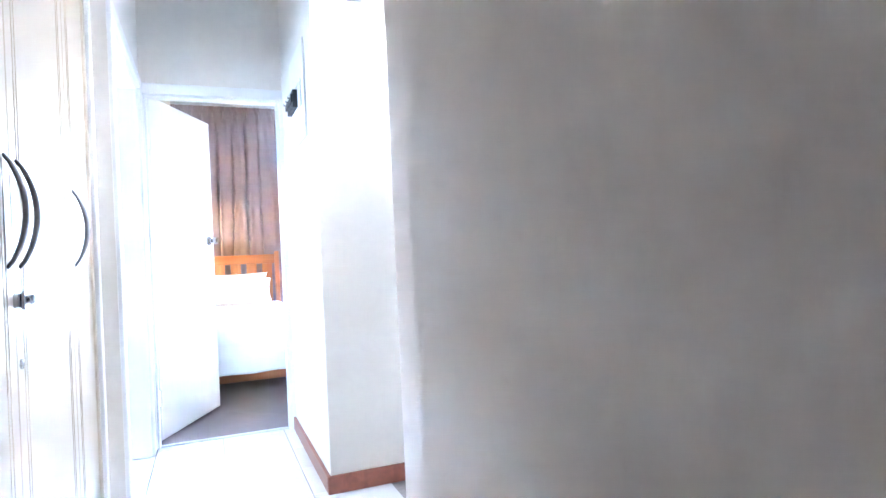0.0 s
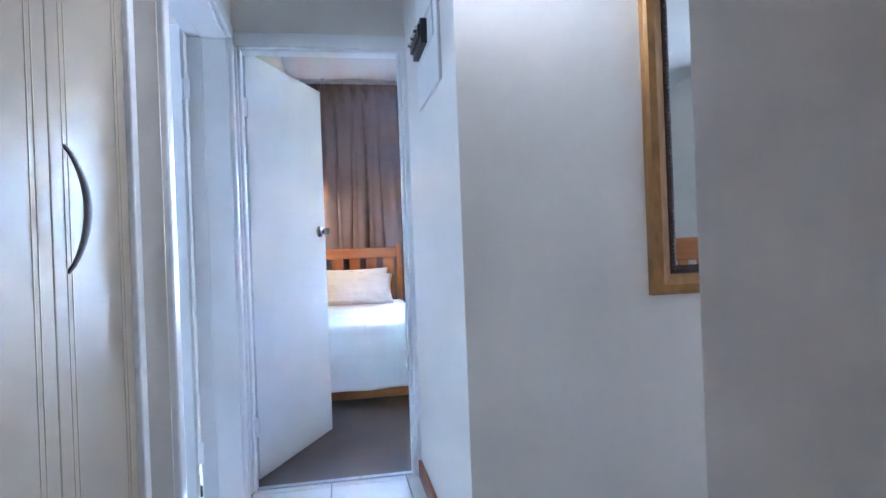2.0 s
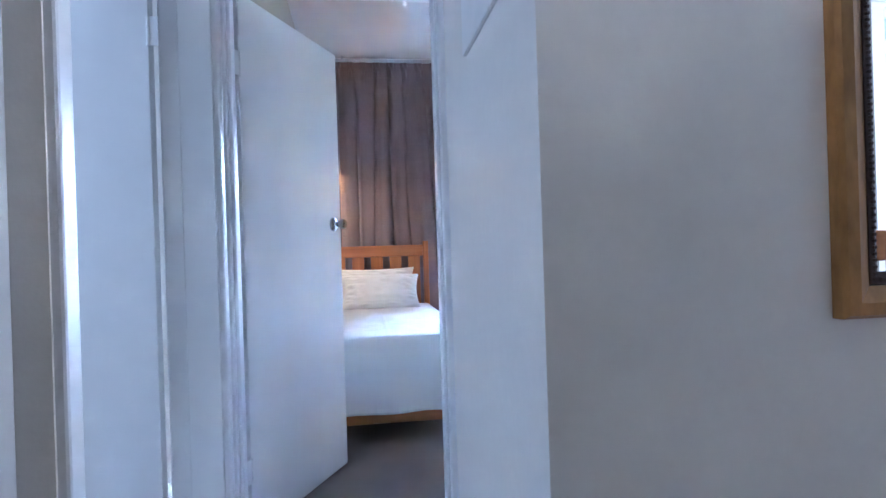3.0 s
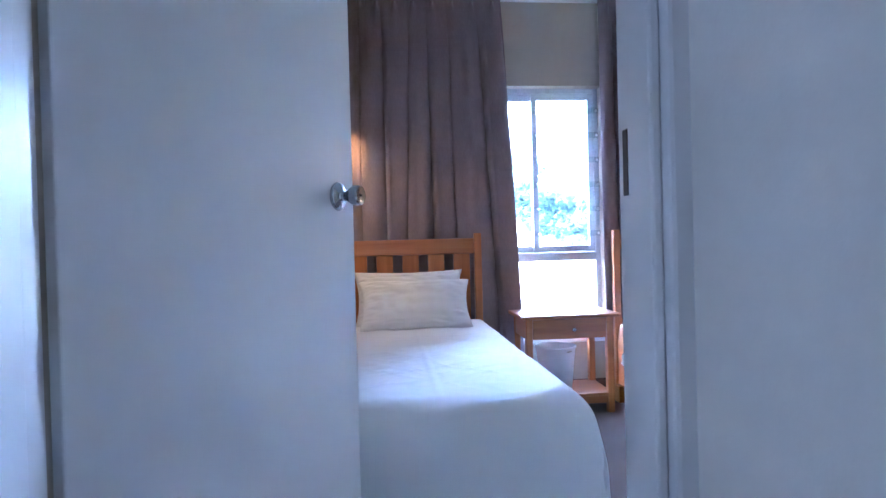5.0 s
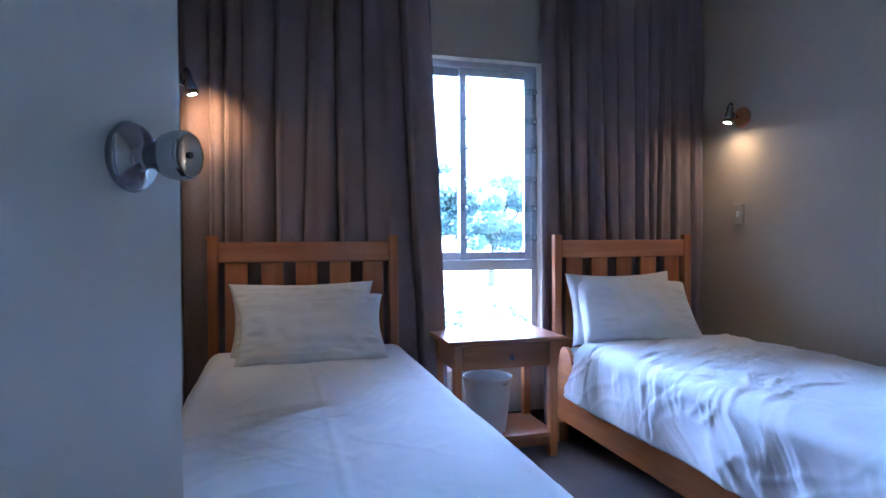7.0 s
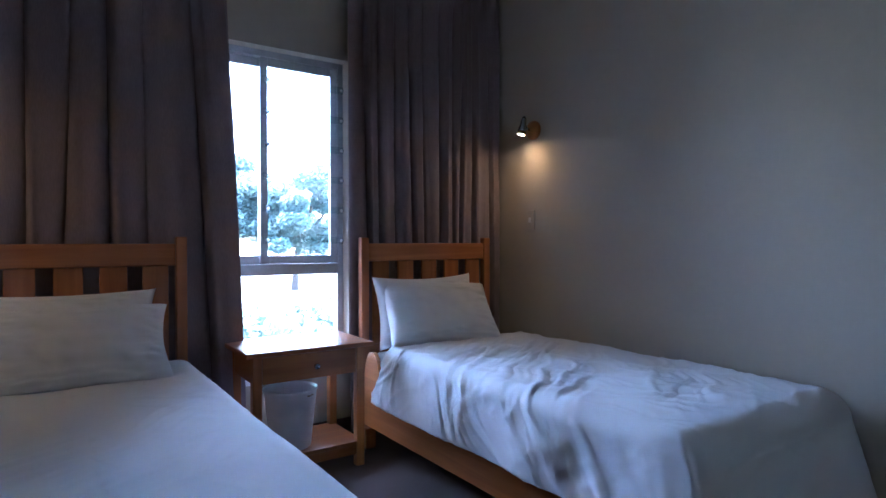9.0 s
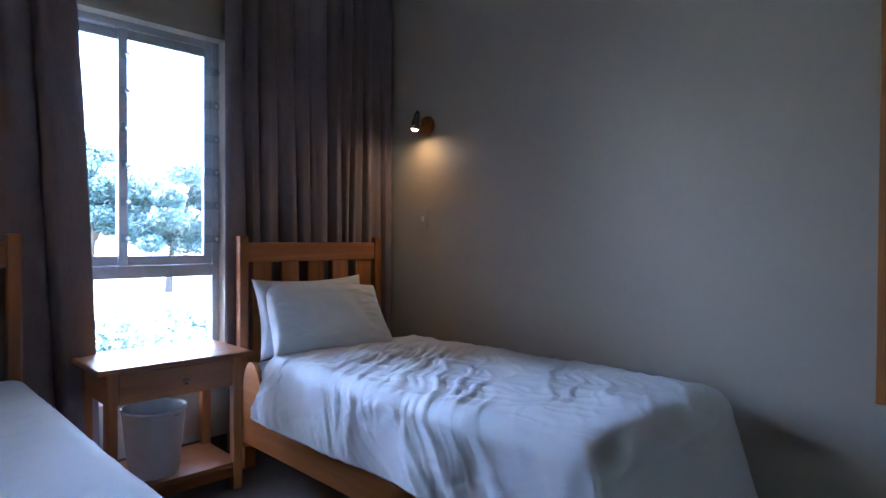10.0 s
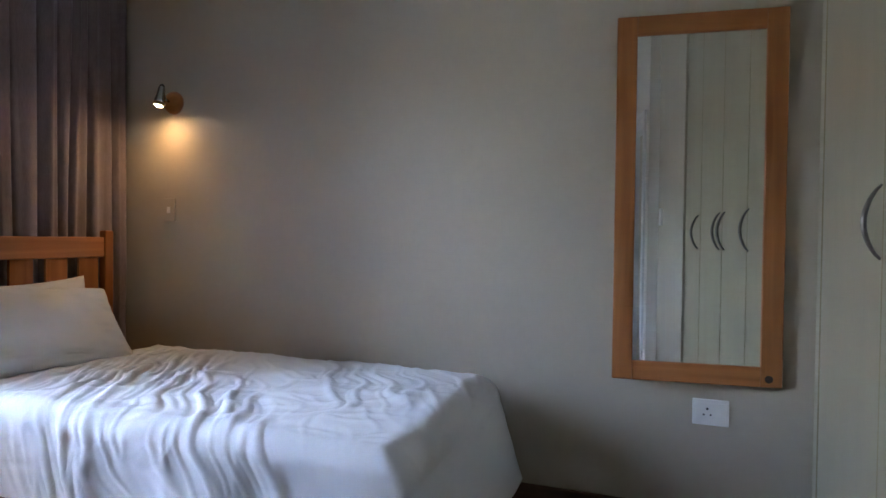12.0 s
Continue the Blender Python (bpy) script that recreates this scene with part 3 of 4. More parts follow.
def duvet(m, half_l, half_r, y_top, y_foot, z, drop_l, drop_r, drop_foot, wrinkle, seed, label, flare=0.0, nu=190, nv=340):
    """A draped cover. x from -half_l to half_r, hanging at the sides and the foot, with creases."""
    def fold(a, half, rad, spill=0.06):
        """Arc length past the middle -> place across and depth below the top."""
        flat = half - rad
        if a < flat:
            return a, 0.0
        arc = rad * math.pi / 2
        if a < flat + arc:
            k = (a - flat) / rad
            return flat + rad * math.sin(k), rad * (1 - math.cos(k))
        return half + spill * (a - flat - arc), rad + (a - flat - arc)

    rad, radf = 0.055, 0.09 + 0.09 * (wrinkle < 0.5)
    al = half_l - rad + rad * math.pi / 2 + drop_l - rad
    ar = half_r - rad + rad * math.pi / 2 + drop_r - rad
    ly = y_top - y_foot
    af = ly - radf + radf * math.pi / 2 + drop_foot - radf
    off = Vector((seed * 7.3, seed * 3.1, 0))

    def f(u, v):
        a = -al + u * (al + ar)
        b = v * af
        hx, dx = fold(abs(a), half_l if a < 0 else half_r, rad)
        hy, dy = fold(b, ly, radf, 0.06 + 0.22 * wrinkle ** 2)
        x, y = math.copysign(hx, a), y_top - hy
        if a < 0:
            y += flare * smoothstep(0.0, 0.28, dx) * math.exp(-(b / 0.32) ** 2)
        d = (dx ** 3 + dy ** 3) ** (1 / 3)
        p = Vector((a, b, 0))
        # long creases, wandering and of uneven height
        warp = noise.noise(p * 1.3 + off) * 0.15 + noise.noise(p * 4.4 + off) * 0.06 + noise.noise(p * 10 + off) * 0.008
        q = b * 0.9 + a * 0.46 + warp
        ridge = 1 - abs(noise.noise(Vector((q * 10.0, a * 2.0, 1.7)) + off)) * 3.0
        ridge = max(0, ridge) ** 1.7
        fine = 1 - abs(noise.noise(Vector((q * 19, a * 4.5 + b, 4.1)) + off)) * 3.4
        fine = max(0, fine) ** 1.6
        q2 = b * 0.55 - a * 0.8 + warp * 1.3
        cross = max(0, 1 - abs(noise.noise(Vector((q2 * 9, b * 4.0, 7.7)) + off)) * 3.6) ** 1.8
        mask = 0.58 + 0.42 * smoothstep(-0.18, 0.25, noise.noise(p * 2.3 + off * 2) + 0.12)
        mask *= (1 - 0.35 * smoothstep(0.15, 0.42, a)) * (1 - 0.4 * smoothstep(ly - 0.40, ly - 0.10, b))
        soft = noise.noise(p * 2.6 + off) * 0.010 + noise.noise(p * 9 + off) * 0.003
        h = soft * (0.4 + wrinkle * 0.6) + wrinkle * mask * (0.0125 * ridge + 0.0055 * fine + 0.006 * cross) * (1 - 0.15 * smoothstep(0.03, 0.15, dx)) + (1 - wrinkle) * 0.0012 * ridge * mask
        h += (1 - wrinkle) * 0.003 * math.exp(-(a / 0.011) ** 2)
        hang = smoothstep(0.04, 0.2, d)
        h *= 1 - 0.75 * smoothstep(0.0, 0.08, dy)
        wave = 0.009 * math.sin(b * 13 + 2.5 * noise.noise(p * 1.5 + off)) * (1 if dx > dy else 0) + 0.004 * math.sin(a * 9 + seed) * (1 if dy >= dx else 0)
        out = h + hang * wave * (0.5 + wrinkle * 0.5)
        hem = 0.018 * noise.noise(p * 3.3 + off * 3) * hang
        nx = math.copysign(1, a) * smoothstep(0, rad, dx)
        ny = -smoothstep(0, rad, dy)
        nz = 1 - 0.85 * smoothstep(0, rad, d)
        return Vector((x + nx * out, y + ny * out, z - d + nz * out + hem))

    t = thing("duvet", m, label, "duvet")
    bm = sheet(nu, nv, f)
    ob = part("cover", bm, LINEN, t, smooth=True)
    sol = ob.modifiers.new("thickness", "SOLIDIFY")
    sol.thickness, sol.offset = 0.012, -1
    # stitched hem round the three hanging edges
    rim = [f(0, k / 120) for k in range(121)] + [f(k / 90, 1) for k in range(1, 91)] + [f(1, 1 - k / 120) for k in range(1, 121)]
    part("hem", tube(bmesh.new(), [p + Vector((0, 0, -0.002)) for p in rim], 0.0065, 6), LINEN, t, "stitched white hem", True)
    return t


def pillow(m, w, h, thick, seed, label):
    """A filled pillow lying in its own xz plane, y is its thickness; corners drawn to points."""
    t = thing("pillow", m, label, "pillow")
    off = Vector((seed * 5.7, seed, 0))

    def side(sign):
        def f(u, v):
            a, b = 2 * u - 1, 2 * v - 1
            pinch = 1 - 0.10 * (1 - b * b) * abs(a) ** 3
            pinch2 = 1 - 0.12 * (1 - a * a) * abs(b) ** 3
            x, z = a * w / 2 * pinch, b * h / 2 * pinch2
            e = max(0, (1 - a ** 4) * (1 - b ** 4))
            p = Vector((a * 2, b * 1.5, sign))
            lump = noise.noise(p * 1.2 + off) * 0.014 + noise.noise(p * 3 + off) * 0.005
            edge = smoothstep(0.0, 0.5, 1 - e)
            crease = 0.018 * edge * noise.noise(Vector((a * 4, b * 12, 2)) + off) + 0.006 * (1 - abs(noise.noise(Vector((a * 2.2 + b, b * 5 - a * 2, 6)) + off)) * 3) * smoothstep(0.2, 0.9, abs(a))
            return Vector((x, sign * (thick / 2 * e ** 0.42 + lump * e + crease * e), z))
        return f

    bm = sheet(72, 54, side(-1))
    other = sheet(72, 54, side(1))
    me = bpy.data.meshes.new("tmp")
    other.to_mesh(me)
    other.free()
    bm.from_mesh(me)
    bpy.data.meshes.remove(me)
    bmesh.ops.remove_doubles(bm, verts=bm.verts, dist=0.0006)
    bmesh.ops.recalc_face_normals(bm, faces=bm.faces)
    part("case", bm, LINEN, t, smooth=True)
    return t


# ---- bedroom ----
HL, HR = 6.64, 6.64            # headboard fronts
XL, XR = 0.351, 2.145          # bed middles
bed(pose(XL, HL, 0), 0.918, 1.98, 1.118, 5, "orange pine single bed with a slatted headboard, made up in white")
bed(pose(XR, HR, 0), 0.895, 1.98, 1.118, 5, "orange pine single bed with a slatted headboard against the wall")
mattress(pose(XL, HL - 0.01, 0.236), 0.86, 1.92)
mattress(pose(XR, HR - 0.01, 0.236), 0.84, 1.94)
duvet(pose(XL, HL, 0), 0.45, 0.465, -0.05, -2.04, 0.565, 0.30, 0.31, 0.385, 0.26, 1, "smooth white duvet tucked over the bed")
duvet(pose(XR, HR, 0), 0.465, 0.49, -0.30, -1.98, 0.565, 0.29, 0.10, 0.40, 1.0, 4, "crumpled white duvet on the bed by the wall", 0.12)
pillow(pose(XL - 0.02, HL - 0.11, 0.72, -25), 0.69, 0.40, 0.14, 1, "white cotton pillow leaning on the headboard")
pillow(pose(XL + 0.01, HL - 0.25, 0.69, -42), 0.69, 0.40, 0.15, 2, "white cotton pillow in front of another")
pillow(pose(XR - 0.07, HR - 0.075, 0.72, -12, 0, 2), 0.68, 0.40, 0.13, 3, "white cotton pillow against the headboard")
pillow(pose(XR - 0.055, HR - 0.19, 0.705, -40, 4, -6), 0.70, 0.44, 0.17, 5, "plump white cotton pillow on the crumpled bed")


def curtain(name, x0_top, x1_top, x0_bot, x1_bot, y, z0, z1, folds, seed, label, dense=1.0):
    t = thing(name, pose(0, y, 0), label, "curtain")
    off = Vector((seed * 3.7, 0, 0))

    pleats = round((x1_top - x0_top) / 0.107)

    def f(u, v):
        v = v ** 1.5
        z = z1 - v * (z1 - z0)
        w = v ** 0.8
        uu = u ** dense + 0.012 * noise.noise(Vector((u * 9, v * 1.4, seed)))
        x = (x0_top * (1 - w) + x0_bot * w) * (1 - u) + (x1_top * (1 - w) + x1_bot * w) * u
        ph = uu * folds * math.pi + 3.0 * noise.noise(Vector((uu * 5, v * 0.35, 0)) + off) + 0.8 * noise.noise(Vector((uu * 13, v * 0.8, 5)) + off)
        amp = 0.056 * (0.45 + 1.3 * abs(noise.noise(Vector((uu * 8, v * 0.6, 3)) + off)))
        panel = abs(math.sin(ph)) ** 0.34
        heading = 1 - smoothstep(0.03, 0.16, v)
        # sewn pleats: drawn to a ridge a hand below the top, fanning out above it
        fr = (u ** dense * pleats) % 1.0 - 0.5
        sewn = math.exp(-((v - 0.034) / 0.020) ** 2)
        ridge = math.exp(-(fr / (0.09 + 0.10 * (1 - sewn))) ** 2) * (0.35 + 0.65 * sewn) * (1 - smoothstep(0.04, 0.15, v))
        fan = 0.010 * math.cos(fr * 6 * math.pi) * (1 - smoothstep(0.012, 0.03, v)) * (1 if abs(fr) < 0.3 else 0)
        depth = amp * (1.25 - 1.7 * panel) * (1 - 0.85 * heading) - 0.040 * ridge + fan
        depth += 0.007 * noise.noise(Vector((uu * 16, v * 3.0, seed))) * v + 0.006 * math.sin(ph * 3.1 + 2 * noise.noise(Vector((uu * 4, v, 9)))) * (1 - heading)
        return Vector((x + 0.007 * math.cos(2 * ph) * (1 - heading), min(depth, 0.08), z))

    bm = sheet(300, 84, f)
    ob = part("cloth", bm, CURTAIN, t, smooth=True)
    sol = ob.modifiers.new("thickness", "SOLIDIFY")
    sol.thickness = 0.003
    return t


curtain("curtain", BL + 0.006, 0.985, BL + 0.006, 1.10, BN - 0.088, 0.06, 2.745, 9, 1, "taupe pinch-pleated curtain drawn beside the window", 0.8)
curtain("curtain", 1.655, BR - 0.02, 1.665, BR - 0.02, BN - 0.088, 0.06, 2.745, 11, 2, "taupe pinch-pleated curtain hanging behind the bed")
rail = thing("curtain_rail", pose(0, BN - 0.09, 2.762), "slim white curtain rail under the ceiling", "curtain rail")
part("track", boxes((BL + 0.01, BR - 0.01, -0.014, 0.014, -0.012, 0.012), bevel=0.003), ALU, rail)
for x in (0.1, 1.25, 2.3):
    part("bracket", boxes((x - 0.01, x + 0.01, -0.008, 0.008, 0.012, 0.036)), ALU, rail)

# nightstand with a drawer and a low shelf
ns = thing("nightstand", pose(1.302, 6.555, 0), "orange pine nightstand with a drawer and low shelf", "nightstand")
NW, ND, NH = 0.55, 0.37, 0.615
part("top", boxes((-0.312, 0.312, -0.215, 0.215, NH - 0.022, NH), bevel=0.006), PINE_X, ns)
for x in (-NW / 2, NW / 2 - 0.042):
    for y in (-ND / 2, ND / 2 - 0.042):
        part("leg", boxes((x, x + 0.042, y, y + 0.042, 0, NH - 0.022), bevel=0.004), PINE_Z, ns)
dr = part("drawer", boxes((-NW / 2 + 0.045, NW / 2 - 0.045, -ND / 2 + 0.004, -ND / 2 + 0.02, NH - 0.15, NH - 0.03), bevel=0.003), PINE_X, ns)
part("knob", lathe(bmesh.new(), [(0, 0), (0.007, 0), (0.006, 0.01), (0.013, 0.018), (0.014, 0.025), (0.009, 0.031), (0, 0.032)], 20, pose(0.02, -ND / 2 + 0.004, NH - 0.092, 90)), CHROME, dr, "small chrome drawer knob", True)
for x in (-NW / 2 + 0.008, NW / 2 - 0.026):
    part("side_apron", boxes((x, x + 0.018, -ND / 2 + 0.042, ND / 2 - 0.042, NH - 0.15, NH - 0.022), bevel=0.002), PINE_Y, ns)
part("back_apron", boxes((-NW / 2 + 0.042, NW / 2 - 0.042, ND / 2 - 0.026, ND / 2 - 0.008, NH - 0.15, NH - 0.022), bevel=0.002), PINE_X, ns)
part("shelf", boxes((-NW / 2 + 0.006, NW / 2 - 0.006, -ND / 2 + 0.006, ND / 2 - 0.006, 0.105, 0.123), bevel=0.002), PINE_X, ns)
part("shelf_rail", boxes((-NW / 2 + 0.042, NW / 2 - 0.042, -ND / 2 + 0.004, -ND / 2 + 0.022, 0.06, 0.105), bevel=0.003), PINE_X, ns)

bin_ = thing("waste_bin", pose(1.245, 6.50, 0.123) @ Matrix.Diagonal((1.1, 1.1, 1.16, 1)), "pale plastic waste bin with a ribbed inside", "waste bin")
bm = lathe(bmesh.new(), [(0, 0.003), (0.084, 0.0), (0.087, 0.004), (0.112, 0.232), (0.117, 0.236), (0.117, 0.244), (0.113, 0.246), (0.109, 0.238), (0.0835, 0.008), (0, 0.007)], 48)
part("body", bm, BIN, bin_, smooth=True)
bm = bmesh.new()
for k in range(64):
    a = 2 * math.pi * k / 64
    tube(bm, [(0.088 * math.cos(a), 0.088 * math.sin(a), 0.06), (0.1075 * math.cos(a), 0.1075 * math.sin(a), 0.235)], 0.0014, 5)
tagged(part("inner_ribs", bm, BIN, bin_, "fine upright ribs inside the bin"), kind="stuff")
part("rim_mark", boxes((0.035, 0.05, -0.1135, -0.109, 0.222, 0.226), (0.056, 0.064, -0.104, -0.099, 0.223, 0.227)), GROOVE, bin_, "small dark marks under the rim")


def reading_lamp(x, y, z, side, label):
    """side 1: on the right wall, the head points into the room and down."""
    t = thing("reading_lamp", pose(x, y, z, rz=0 if side > 0 else 180), label, "wall lamp", "bedside lamps")
    part("wall_plate", lathe(bmesh.new(), [(0, 0), (0.058, 0), (0.058, 0.010), (0.053, 0.022), (0.040, 0.034), (0.020, 0.041), (0, 0.042)], 32, pose(0, 0, 0, 0, -90)), PINE_Y, t, "domed orange wooden wall plate", True)
    part("arm", tube(bmesh.new(), [(-0.038, 0, 0), (-0.055, 0, 0.004), (-0.075, 0, 0.010)], 0.007, 10), CHROME, t, smooth=True)
    part("joint", lathe(bmesh.new(), [(0, -0.014), (0.012, -0.012), (0.014, 0), (0.012, 0.012), (0, 0.014)], 16, pose(-0.078, 0, 0.012)), BLACK, t, smooth=True)
    tilt = pose(-0.095, 0, 0.01, 0, 12, 0)
    part("head", lathe(bmesh.new(), [(0, 0.06), (0.012, 0.058), (0.017, 0.045), (0.019, 0.01), (0.026, -0.02), (0.0275, -0.05), (0.0255, -0.05), (0.022, -0.025), (0, -0.02)], 28, tilt), CHROME, t, "polished metal spotlight head", True)
    part("cap", lathe(bmesh.new(), [(0, 0.070), (0.006, 0.069), (0.0125, 0.060), (0.0135, 0.055), (0, 0.055)], 20, tilt), BLACK, t, "black end cap", True)
    part("ring", lathe(bmesh.new(), [(0.0265, -0.030), (0.0295, -0.032), (0.0295, -0.040), (0.0265, -0.042)], 28, tilt), GOLD, t, "gilt ring", True)
    part("bulb", lathe(bmesh.new(), [(0, -0.05), (0.017, -0.047), (0.0235, -0.035), (0.0215, -0.028), (0, -0.028)], 24, tilt), BULB, t, "lit halogen bulb", True)
    return t


reading_lamp(BR, 6.41, 1.787, 1, "lit chrome reading lamp on a round wooden plate")
reading_lamp(BL, 6.40, 1.772, -1, "lit chrome reading lamp beside the taupe curtain")
spot_lamp("reading_beam", (BR - 0.105, 6.41, 1.727), (BR - 0.04, 6.41, 1.32), LAMP_W, 125, (1.0, 0.44, 0.12))
spot_lamp("reading_beam", (BL + 0.16, 6.47, 1.732), (BL + 0.14, 6.75, 1.66), LAMP_L, 84, (1.0, 0.46, 0.13))

# framed dress mirror
pm = thing("dress_mirror", pose(BR - 0.037, 3.94, 0.592, 0, 0, -90 + MIR_TURN), "tall wall mirror in an orange pine frame", "mirror")
PW, PH = 0.582, 1.348
part("frame_stile", boxes((-PW / 2, -PW / 2 + 0.072, -0.022, 0, 0, PH), bevel=0.004), PINE_Z, pm)
part("frame_stile", boxes((PW / 2 - 0.072, PW / 2, -0.022, 0, 0, PH), bevel=0.004), PINE_Z, pm)
part("frame_rail", boxes((-PW / 2 + 0.072, PW / 2 - 0.072, -0.021, 0, 0, 0.072), bevel=0.003), PINE_X, pm)
part("frame_rail", boxes((-PW / 2 + 0.072, PW / 2 - 0.072, -0.021, 0, PH - 0.072, PH), bevel=0.003), PINE_X, pm)
part("knot", lathe(bmesh.new(), [(0, 0.0002), (0.014, 0.0002), (0.013, 0.0008), (0, 0.0008)], 16, pose(PW / 2 - 0.045, -0.022, 0.03, 90)), BRONZE, pm, "dark knot in the wood")
part("mirror_glass", boxes((-PW / 2 + 0.068, PW / 2 - 0.068, -0.013, -0.006, 0.068, PH - 0.068)), MIRROR, pm)

so = thing("wall_socket", pose(BR, 3.878, 0.478), "white switched wall socket under the mirror", "socket")
part("plate", boxes((-0.011, 0, -0.062, 0.062, -0.048, 0.048), bevel=0.004), PLASTIC, so)
part("face", boxes((-0.0135, -0.011, -0.05, 0.05, -0.036, 0.036), bevel=0.001), PLASTIC, so)
for y, z, r in ((0.012, 0.014, 0.0045), (0.024, -0.008, 0.0035), (0.0, -0.008, 0.0035)):
    part("pin_hole", lathe(bmesh.new(), [(0, 0), (r, 0), (r, 0.0006), (0, 0.0006)], 12, pose(-0.0135, y, z, 0, -90)), BLACK, so)
part("rocker", boxes((-0.0165, -0.0135, -0.034, -0.022, -0.012, 0.002), bevel=0.001), PLASTIC, so)

s2 = thing("bedside_switch", pose(BR, 6.435, 1.24), "white light switch on the bedroom wall", "light switch")
part("plate", boxes((-0.011, 0, -0.036, 0.036, -0.06, 0.06), bevel=0.003), BEDPAINT, s2)
part("rocker", boxes((-0.015, -0.011, -0.010, 0.010, -0.016, 0.016), bevel=0.002), PLASTIC, s2)

s3 = thing("light_switch", pose(0.70, WY + 0.012, 1.28), "white light switch on the wall beside the bedroom door", "light switch")
part("plate", boxes((-0.036, 0.036, 0, 0.008, -0.06, 0.06), bevel=0.003), PLASTIC, s3)
part("rocker", boxes((-0.010, 0.010, 0.008, 0.012, -0.016, 0.016), bevel=0.002), PLASTIC, s3)

# built-in wardrobe beside the bedroom door
wr = thing("built_in_wardrobe", pose(0, WY, 0), "cream built-in wardrobe with bowed metal handles", "wardrobe")
part("body", boxes((1.22, BR - 0.004, -0.62, -0.02, 0.0, CEILING - 0.002)), WARD, wr)
wedges = (1.22, 1.50, 1.83, 2.14, 2.70)
for i, (a, b) in enumerate(zip(wedges, wedges[1:])):
    d = part("door", boxes((a + 0.0015, b - 0.0015, -0.018, 0, 0.09, CEILING - 0.05), bevel=0.0025), WARD, wr)
    bow_handle(d, 0, 1.14, 0.19, axis_x=False).matrix_basis = pose((b - 0.045, b - 0.035, a + 0.035, a + 0.015)[i], 0, 1.165, rz=90)
part("end_panel", boxes((2.702, BR - 0.004, -0.02, 0.002, 0, CEILING - 0.002), bevel=0.002), WARD, wr)

# ---- living room seen in the gilt mirror ----
ch = thing("dining_chair", pose(1.80, 1.72, 0, rz=8), "orange pine dining chair with a slatted back", "chair")
for x in (-0.21, 0.17):
    part("back_post", boxes((x, x + 0.04, -0.02, 0.02, 0, 1.09), bevel=0.005), PINE_Z, ch)
    part("front_leg", boxes((x, x + 0.04, 0.36, 0.40, 0, 0.44), bevel=0.004), PINE_Z, ch)
part("top_rail", boxes((-0.17, 0.17, -0.012, 0.012, 0.97, 1.07), bevel=0.005), PINE_X, ch)
part("lower_rail", boxes((-0.17, 0.17, -0.012, 0.012, 0.86, 0.905), bevel=0.004), PINE_X, ch)
part("bottom_rail", boxes((-0.17, 0.17, -0.012, 0.012, 0.5, 0.545), bevel=0.004), PINE_X, ch)
for k in range(4):
    x = -0.17 + 0.34 * (k + 0.5) / 4
    part("slat", boxes((x - 0.022, x + 0.022, -0.008, 0.008, 0.545, 0.97), bevel=0.002), PINE_Z, ch)
part("seat", boxes((-0.22, 0.22, -0.03, 0.42, 0.44, 0.47), bevel=0.008), PINE_Y, ch)

pic = thing("framed_picture", pose(3.49, -0.55, 0.93), "large picture in a dark gilt frame, a pale blue reflection in its colour", "picture")
moulding(1.3, 1.02, 0.06, 0.03, BRONZE, pic, "frame_rail", pose(0, 0, 0, rz=180) @ pose(-1.3, 0, 0))
part("print", boxes((0.055, 1.245, 0.004, 0.012, 0.055, 0.965)), ART_SHEEN, pic)

# ---- outside ----
gr = setting("ground", boxes((-600, 600, BN + 0.16, 900, -1.2, -0.9)), LAWN, "pale open ground reaching the horizon", "ground")
# unseen slab, added so its eave blocks the sun lamp at the window
setting("unseen_eave_slab", boxes((-3.2, 6.9, -3.9, BN + 1.05, CEILING + 0.1, CEILING + 0.3)), PLASTER, "plain unseen roof slab added so its eave keeps the sun off the window", "roof")
# unseen shell, added to keep sky light out of the closed rooms
setting("unseen_outer_wall", boxes((6.1, 6.2, -3.1, MW, -1, CEILING + 0.1), (-2.5, -2.4, -3.1, BN, -1, CEILING + 0.1), (-2.4, 6.2, -3.2, -3.1, -1, CEILING + 0.1)), PLASTER, "plain unseen outer wall added to close the rooms off from the sky", "wall")


def leaf_cloud(bm, centre, radius, count, size, rnd, squash=0.7):
    for _ in range(count):
        d = Vector((rnd.gauss(0, 1), rnd.gauss(0, 1), rnd.gauss(0, 1))).normalized() * radius * rnd.random() ** 0.45
        c = Vector(centre) + Vector((d.x, d.y, d.z * squash))
        a = Vector((rnd.gauss(0, 1), rnd.gauss(0, 1), rnd.gauss(0, 1))).normalized()
        b = a.orthogonal().normalized()
        s = size * rnd.uniform(0.6, 1.3)
        bm.faces.new([bm.verts.new(c + a * s), bm.verts.new(c + b * s * 0.45), bm.verts.new(c - a * s), bm.verts.new(c - b * s * 0.45)])


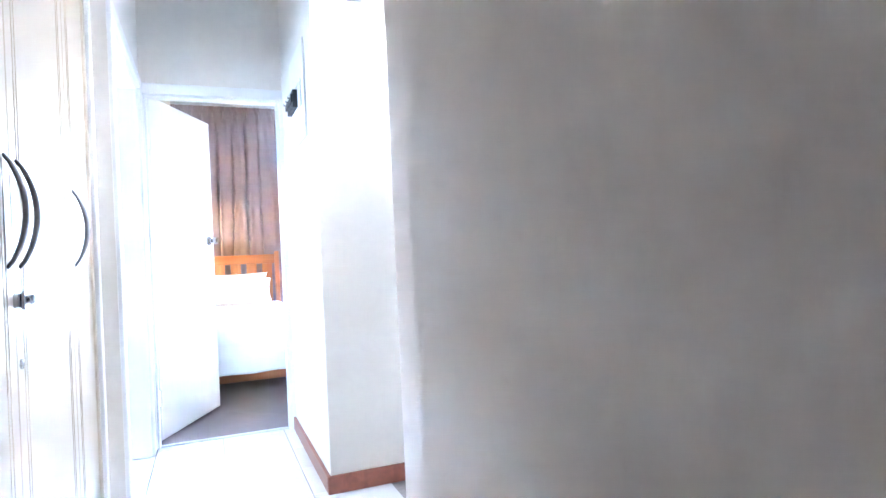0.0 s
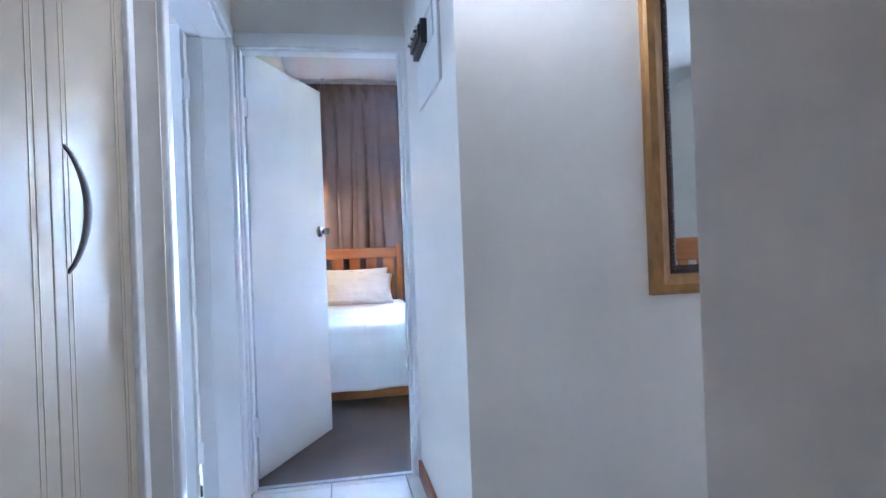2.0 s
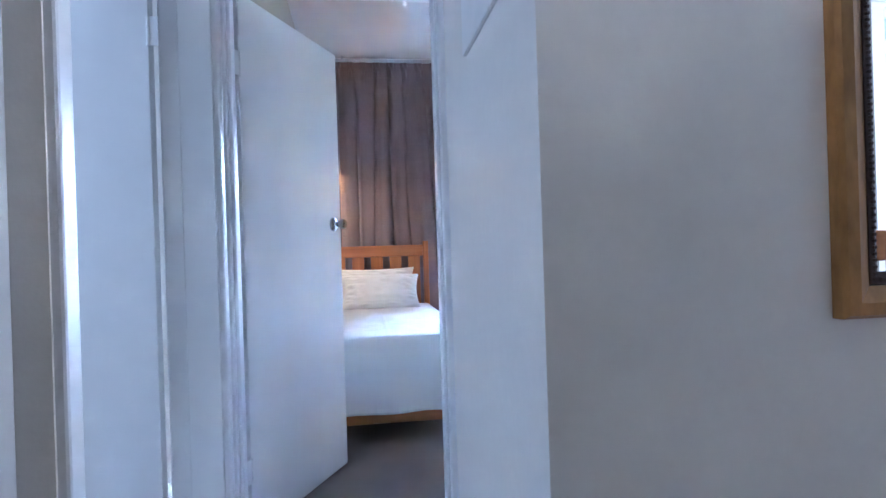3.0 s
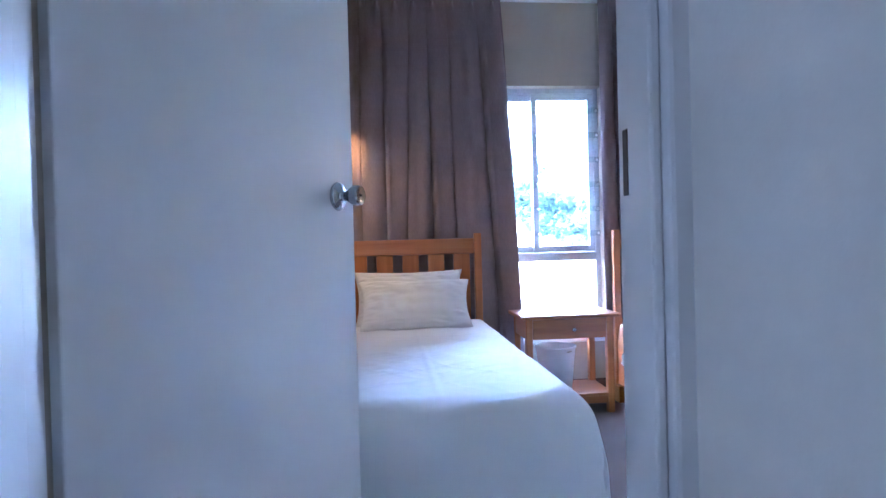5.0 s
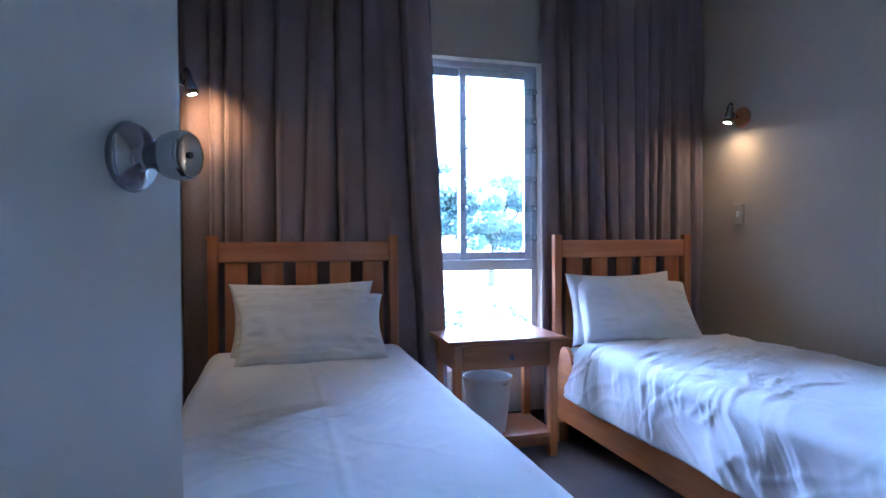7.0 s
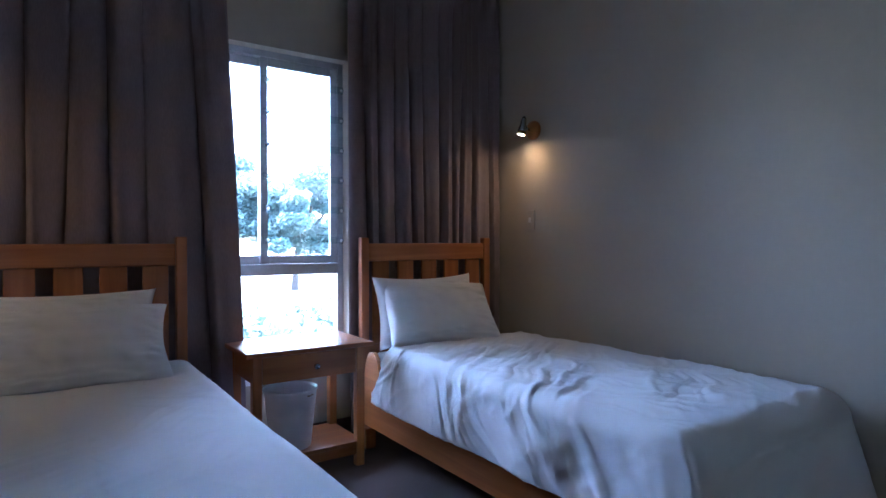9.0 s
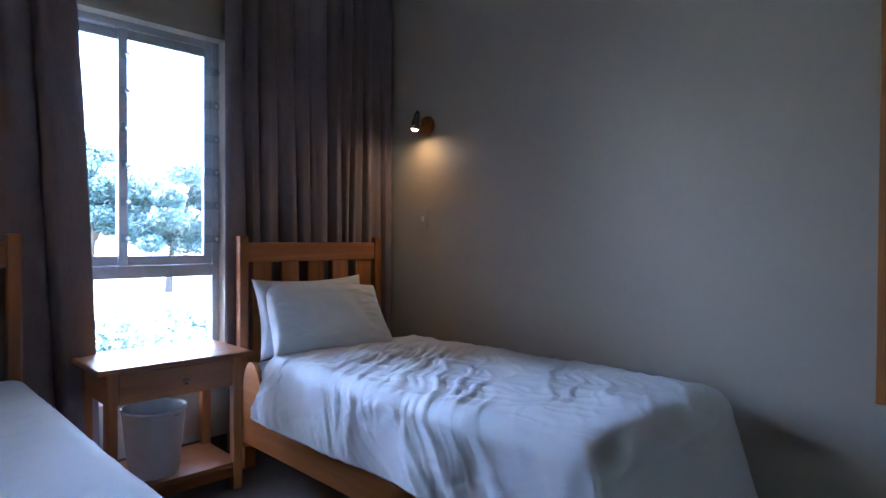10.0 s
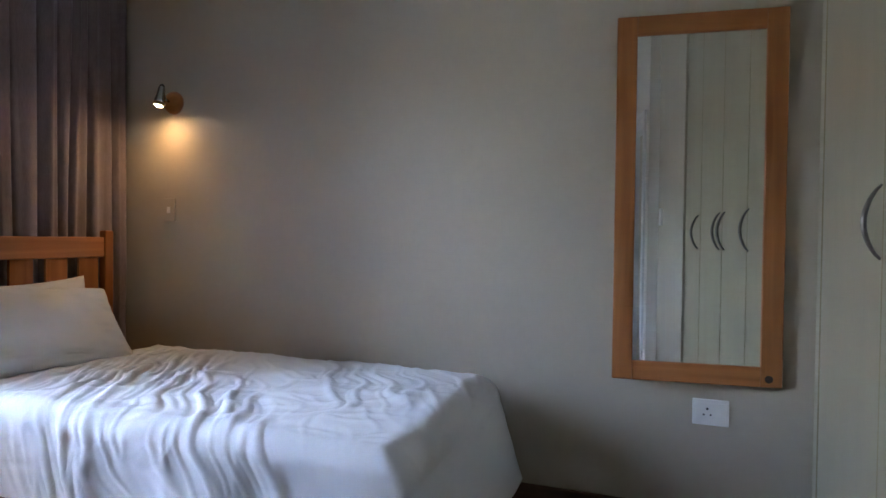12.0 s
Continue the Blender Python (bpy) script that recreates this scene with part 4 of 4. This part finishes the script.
def tree(x, y, base, height, spread, seed, label):
    rnd = random.Random(seed)
    t = thing("tree", pose(x, y, base), label, "tree")
    trunk = bmesh.new()
    top = Vector((0.2, 0, height * 0.45))
    tube(trunk, [(0, 0, 0), (0.08, 0.05, height * 0.2), top], lambda s: 0.15 - 0.06 * s, 10)
    crown = bmesh.new()
    for k in range(13):
        a = 2 * math.pi * k / 13 + rnd.uniform(-0.3, 0.3)
        r = spread * rnd.uniform(0.35, 1.0)
        end = Vector((r * math.cos(a), r * math.sin(a), height * rnd.uniform(0.40, 0.90)))
        mid = top.lerp(end, 0.5) + Vector((rnd.uniform(-0.2, 0.2), rnd.uniform(-0.2, 0.2), -0.15))
        tube(trunk, [top * rnd.uniform(0.6, 1.0), mid, end], lambda s: 0.10 - 0.075 * s, 7)
        for _ in range(4):
            c = end + Vector((rnd.gauss(0, 0.5), rnd.gauss(0, 0.5), rnd.gauss(0, 0.28)))
            leaf_cloud(crown, c, rnd.uniform(0.45, 0.85), 1500, 0.07, rnd)
    part("trunk", trunk, BARK, t)
    part("crown", crown, LEAF, t)
    return t


def shrub(x, y, base, r, h, seed, label):
    rnd = random.Random(seed)
    t = thing("shrub", pose(x, y, base), label, "shrub", "hedge under the window")
    stems, crown = bmesh.new(), bmesh.new()
    for k in range(6):
        a = 2 * math.pi * k / 6 + rnd.random()
        end = Vector((r * 0.7 * math.cos(a), r * 0.7 * math.sin(a), h * rnd.uniform(0.6, 0.95)))
        tube(stems, [(0, 0, 0), end * 0.5 + Vector((0, 0, 0.05)), end], lambda s: 0.03 - 0.02 * s, 6)
        leaf_cloud(crown, end - Vector((0, 0, h * 0.12)), r * 0.55, 1200, 0.045, rnd, 0.6)
    leaf_cloud(crown, (0, 0, h * 0.55), r * 0.8, 1800, 0.045, rnd, 0.6)
    part("stem", stems, BARK, t)
    part("crown", crown, LEAF, t)
    return t


tree(6.6, 28.5, -0.9, 6.6, 1.75, 3, "tall broad green tree on open ground beyond the window")
tree(8.9, 27.0, -0.9, 5.3, 1.75, 8, "lower green tree on open ground beyond the window")
for k, (x, y, r, h) in enumerate(((2.7, 10.4, 0.8, 1.36), (3.6, 10.9, 0.85, 1.42), (4.5, 10.5, 0.8, 1.30), (5.4, 11.0, 0.85, 1.38), (1.8, 10.8, 0.8, 1.32), (6.3, 11.4, 0.9, 1.36))):
    shrub(x, y, -0.9, r, h, k, "low green shrub in the hedge outside the window")

# ---- floor tiles ----
TS = 0.345
tile_me = mesh_from("tile", boxes((0.0025, TS - 0.0025, 0.0025, TS - 0.0025, -0.008, 0.0), bevel=0.0015), TILE)
cut_me = mesh_from("tile_cut", boxes((0.0025, TS - 0.0025, 0.0025, 0.046, -0.008, 0.0), bevel=0.0015), TILE)
floor_ob = bpy.data.objects["floor"]
for i in range(-1, 3):
    for j in range(-10, 11):
        x, y = 0.107 + (i - 1) * TS, 3.15 - j * TS
        if j == -1:
            y, me = 3.495, cut_me
        elif j < 0 or y < -1.5 or (i == 2 and (y > MW - 0.1 or y < PF - 0.4)) or (i == -1 and y < MW - 0.1):
            continue
        else:
            me = tile_me
        if i == -1 and j == -1:
            continue
        t_ = new("tile", me)
        t_.parent = floor_ob
        t_.matrix_basis = pose(x, y, 0)
edge_me = mesh_from("tile_edge", boxes((0.0025, 0.071, 0.0025, TS - 0.0025, -0.008, 0.0), bevel=0.0015), TILE)
for j in range(0, 3):
    t_ = new("tile", edge_me)
    t_.parent = floor_ob
    t_.matrix_basis = pose(0.107 + TS, 3.15 - j * TS, 0)
rest = bmesh.new()
for i in range(2, 17):
    for j in range(2, 20):
        x, y = 0.107 + i * TS, 3.15 - j * TS
        if y + TS < MW and y > -3.35 and not (x < 0.62 and y < PE):
            box(rest, x + 0.0025, x + TS - 0.0025, y + 0.0025, y + TS - 0.0025, -0.008, 0.0)
tagged(part("tiles", rest, TILE, floor_ob), kind="stuff")
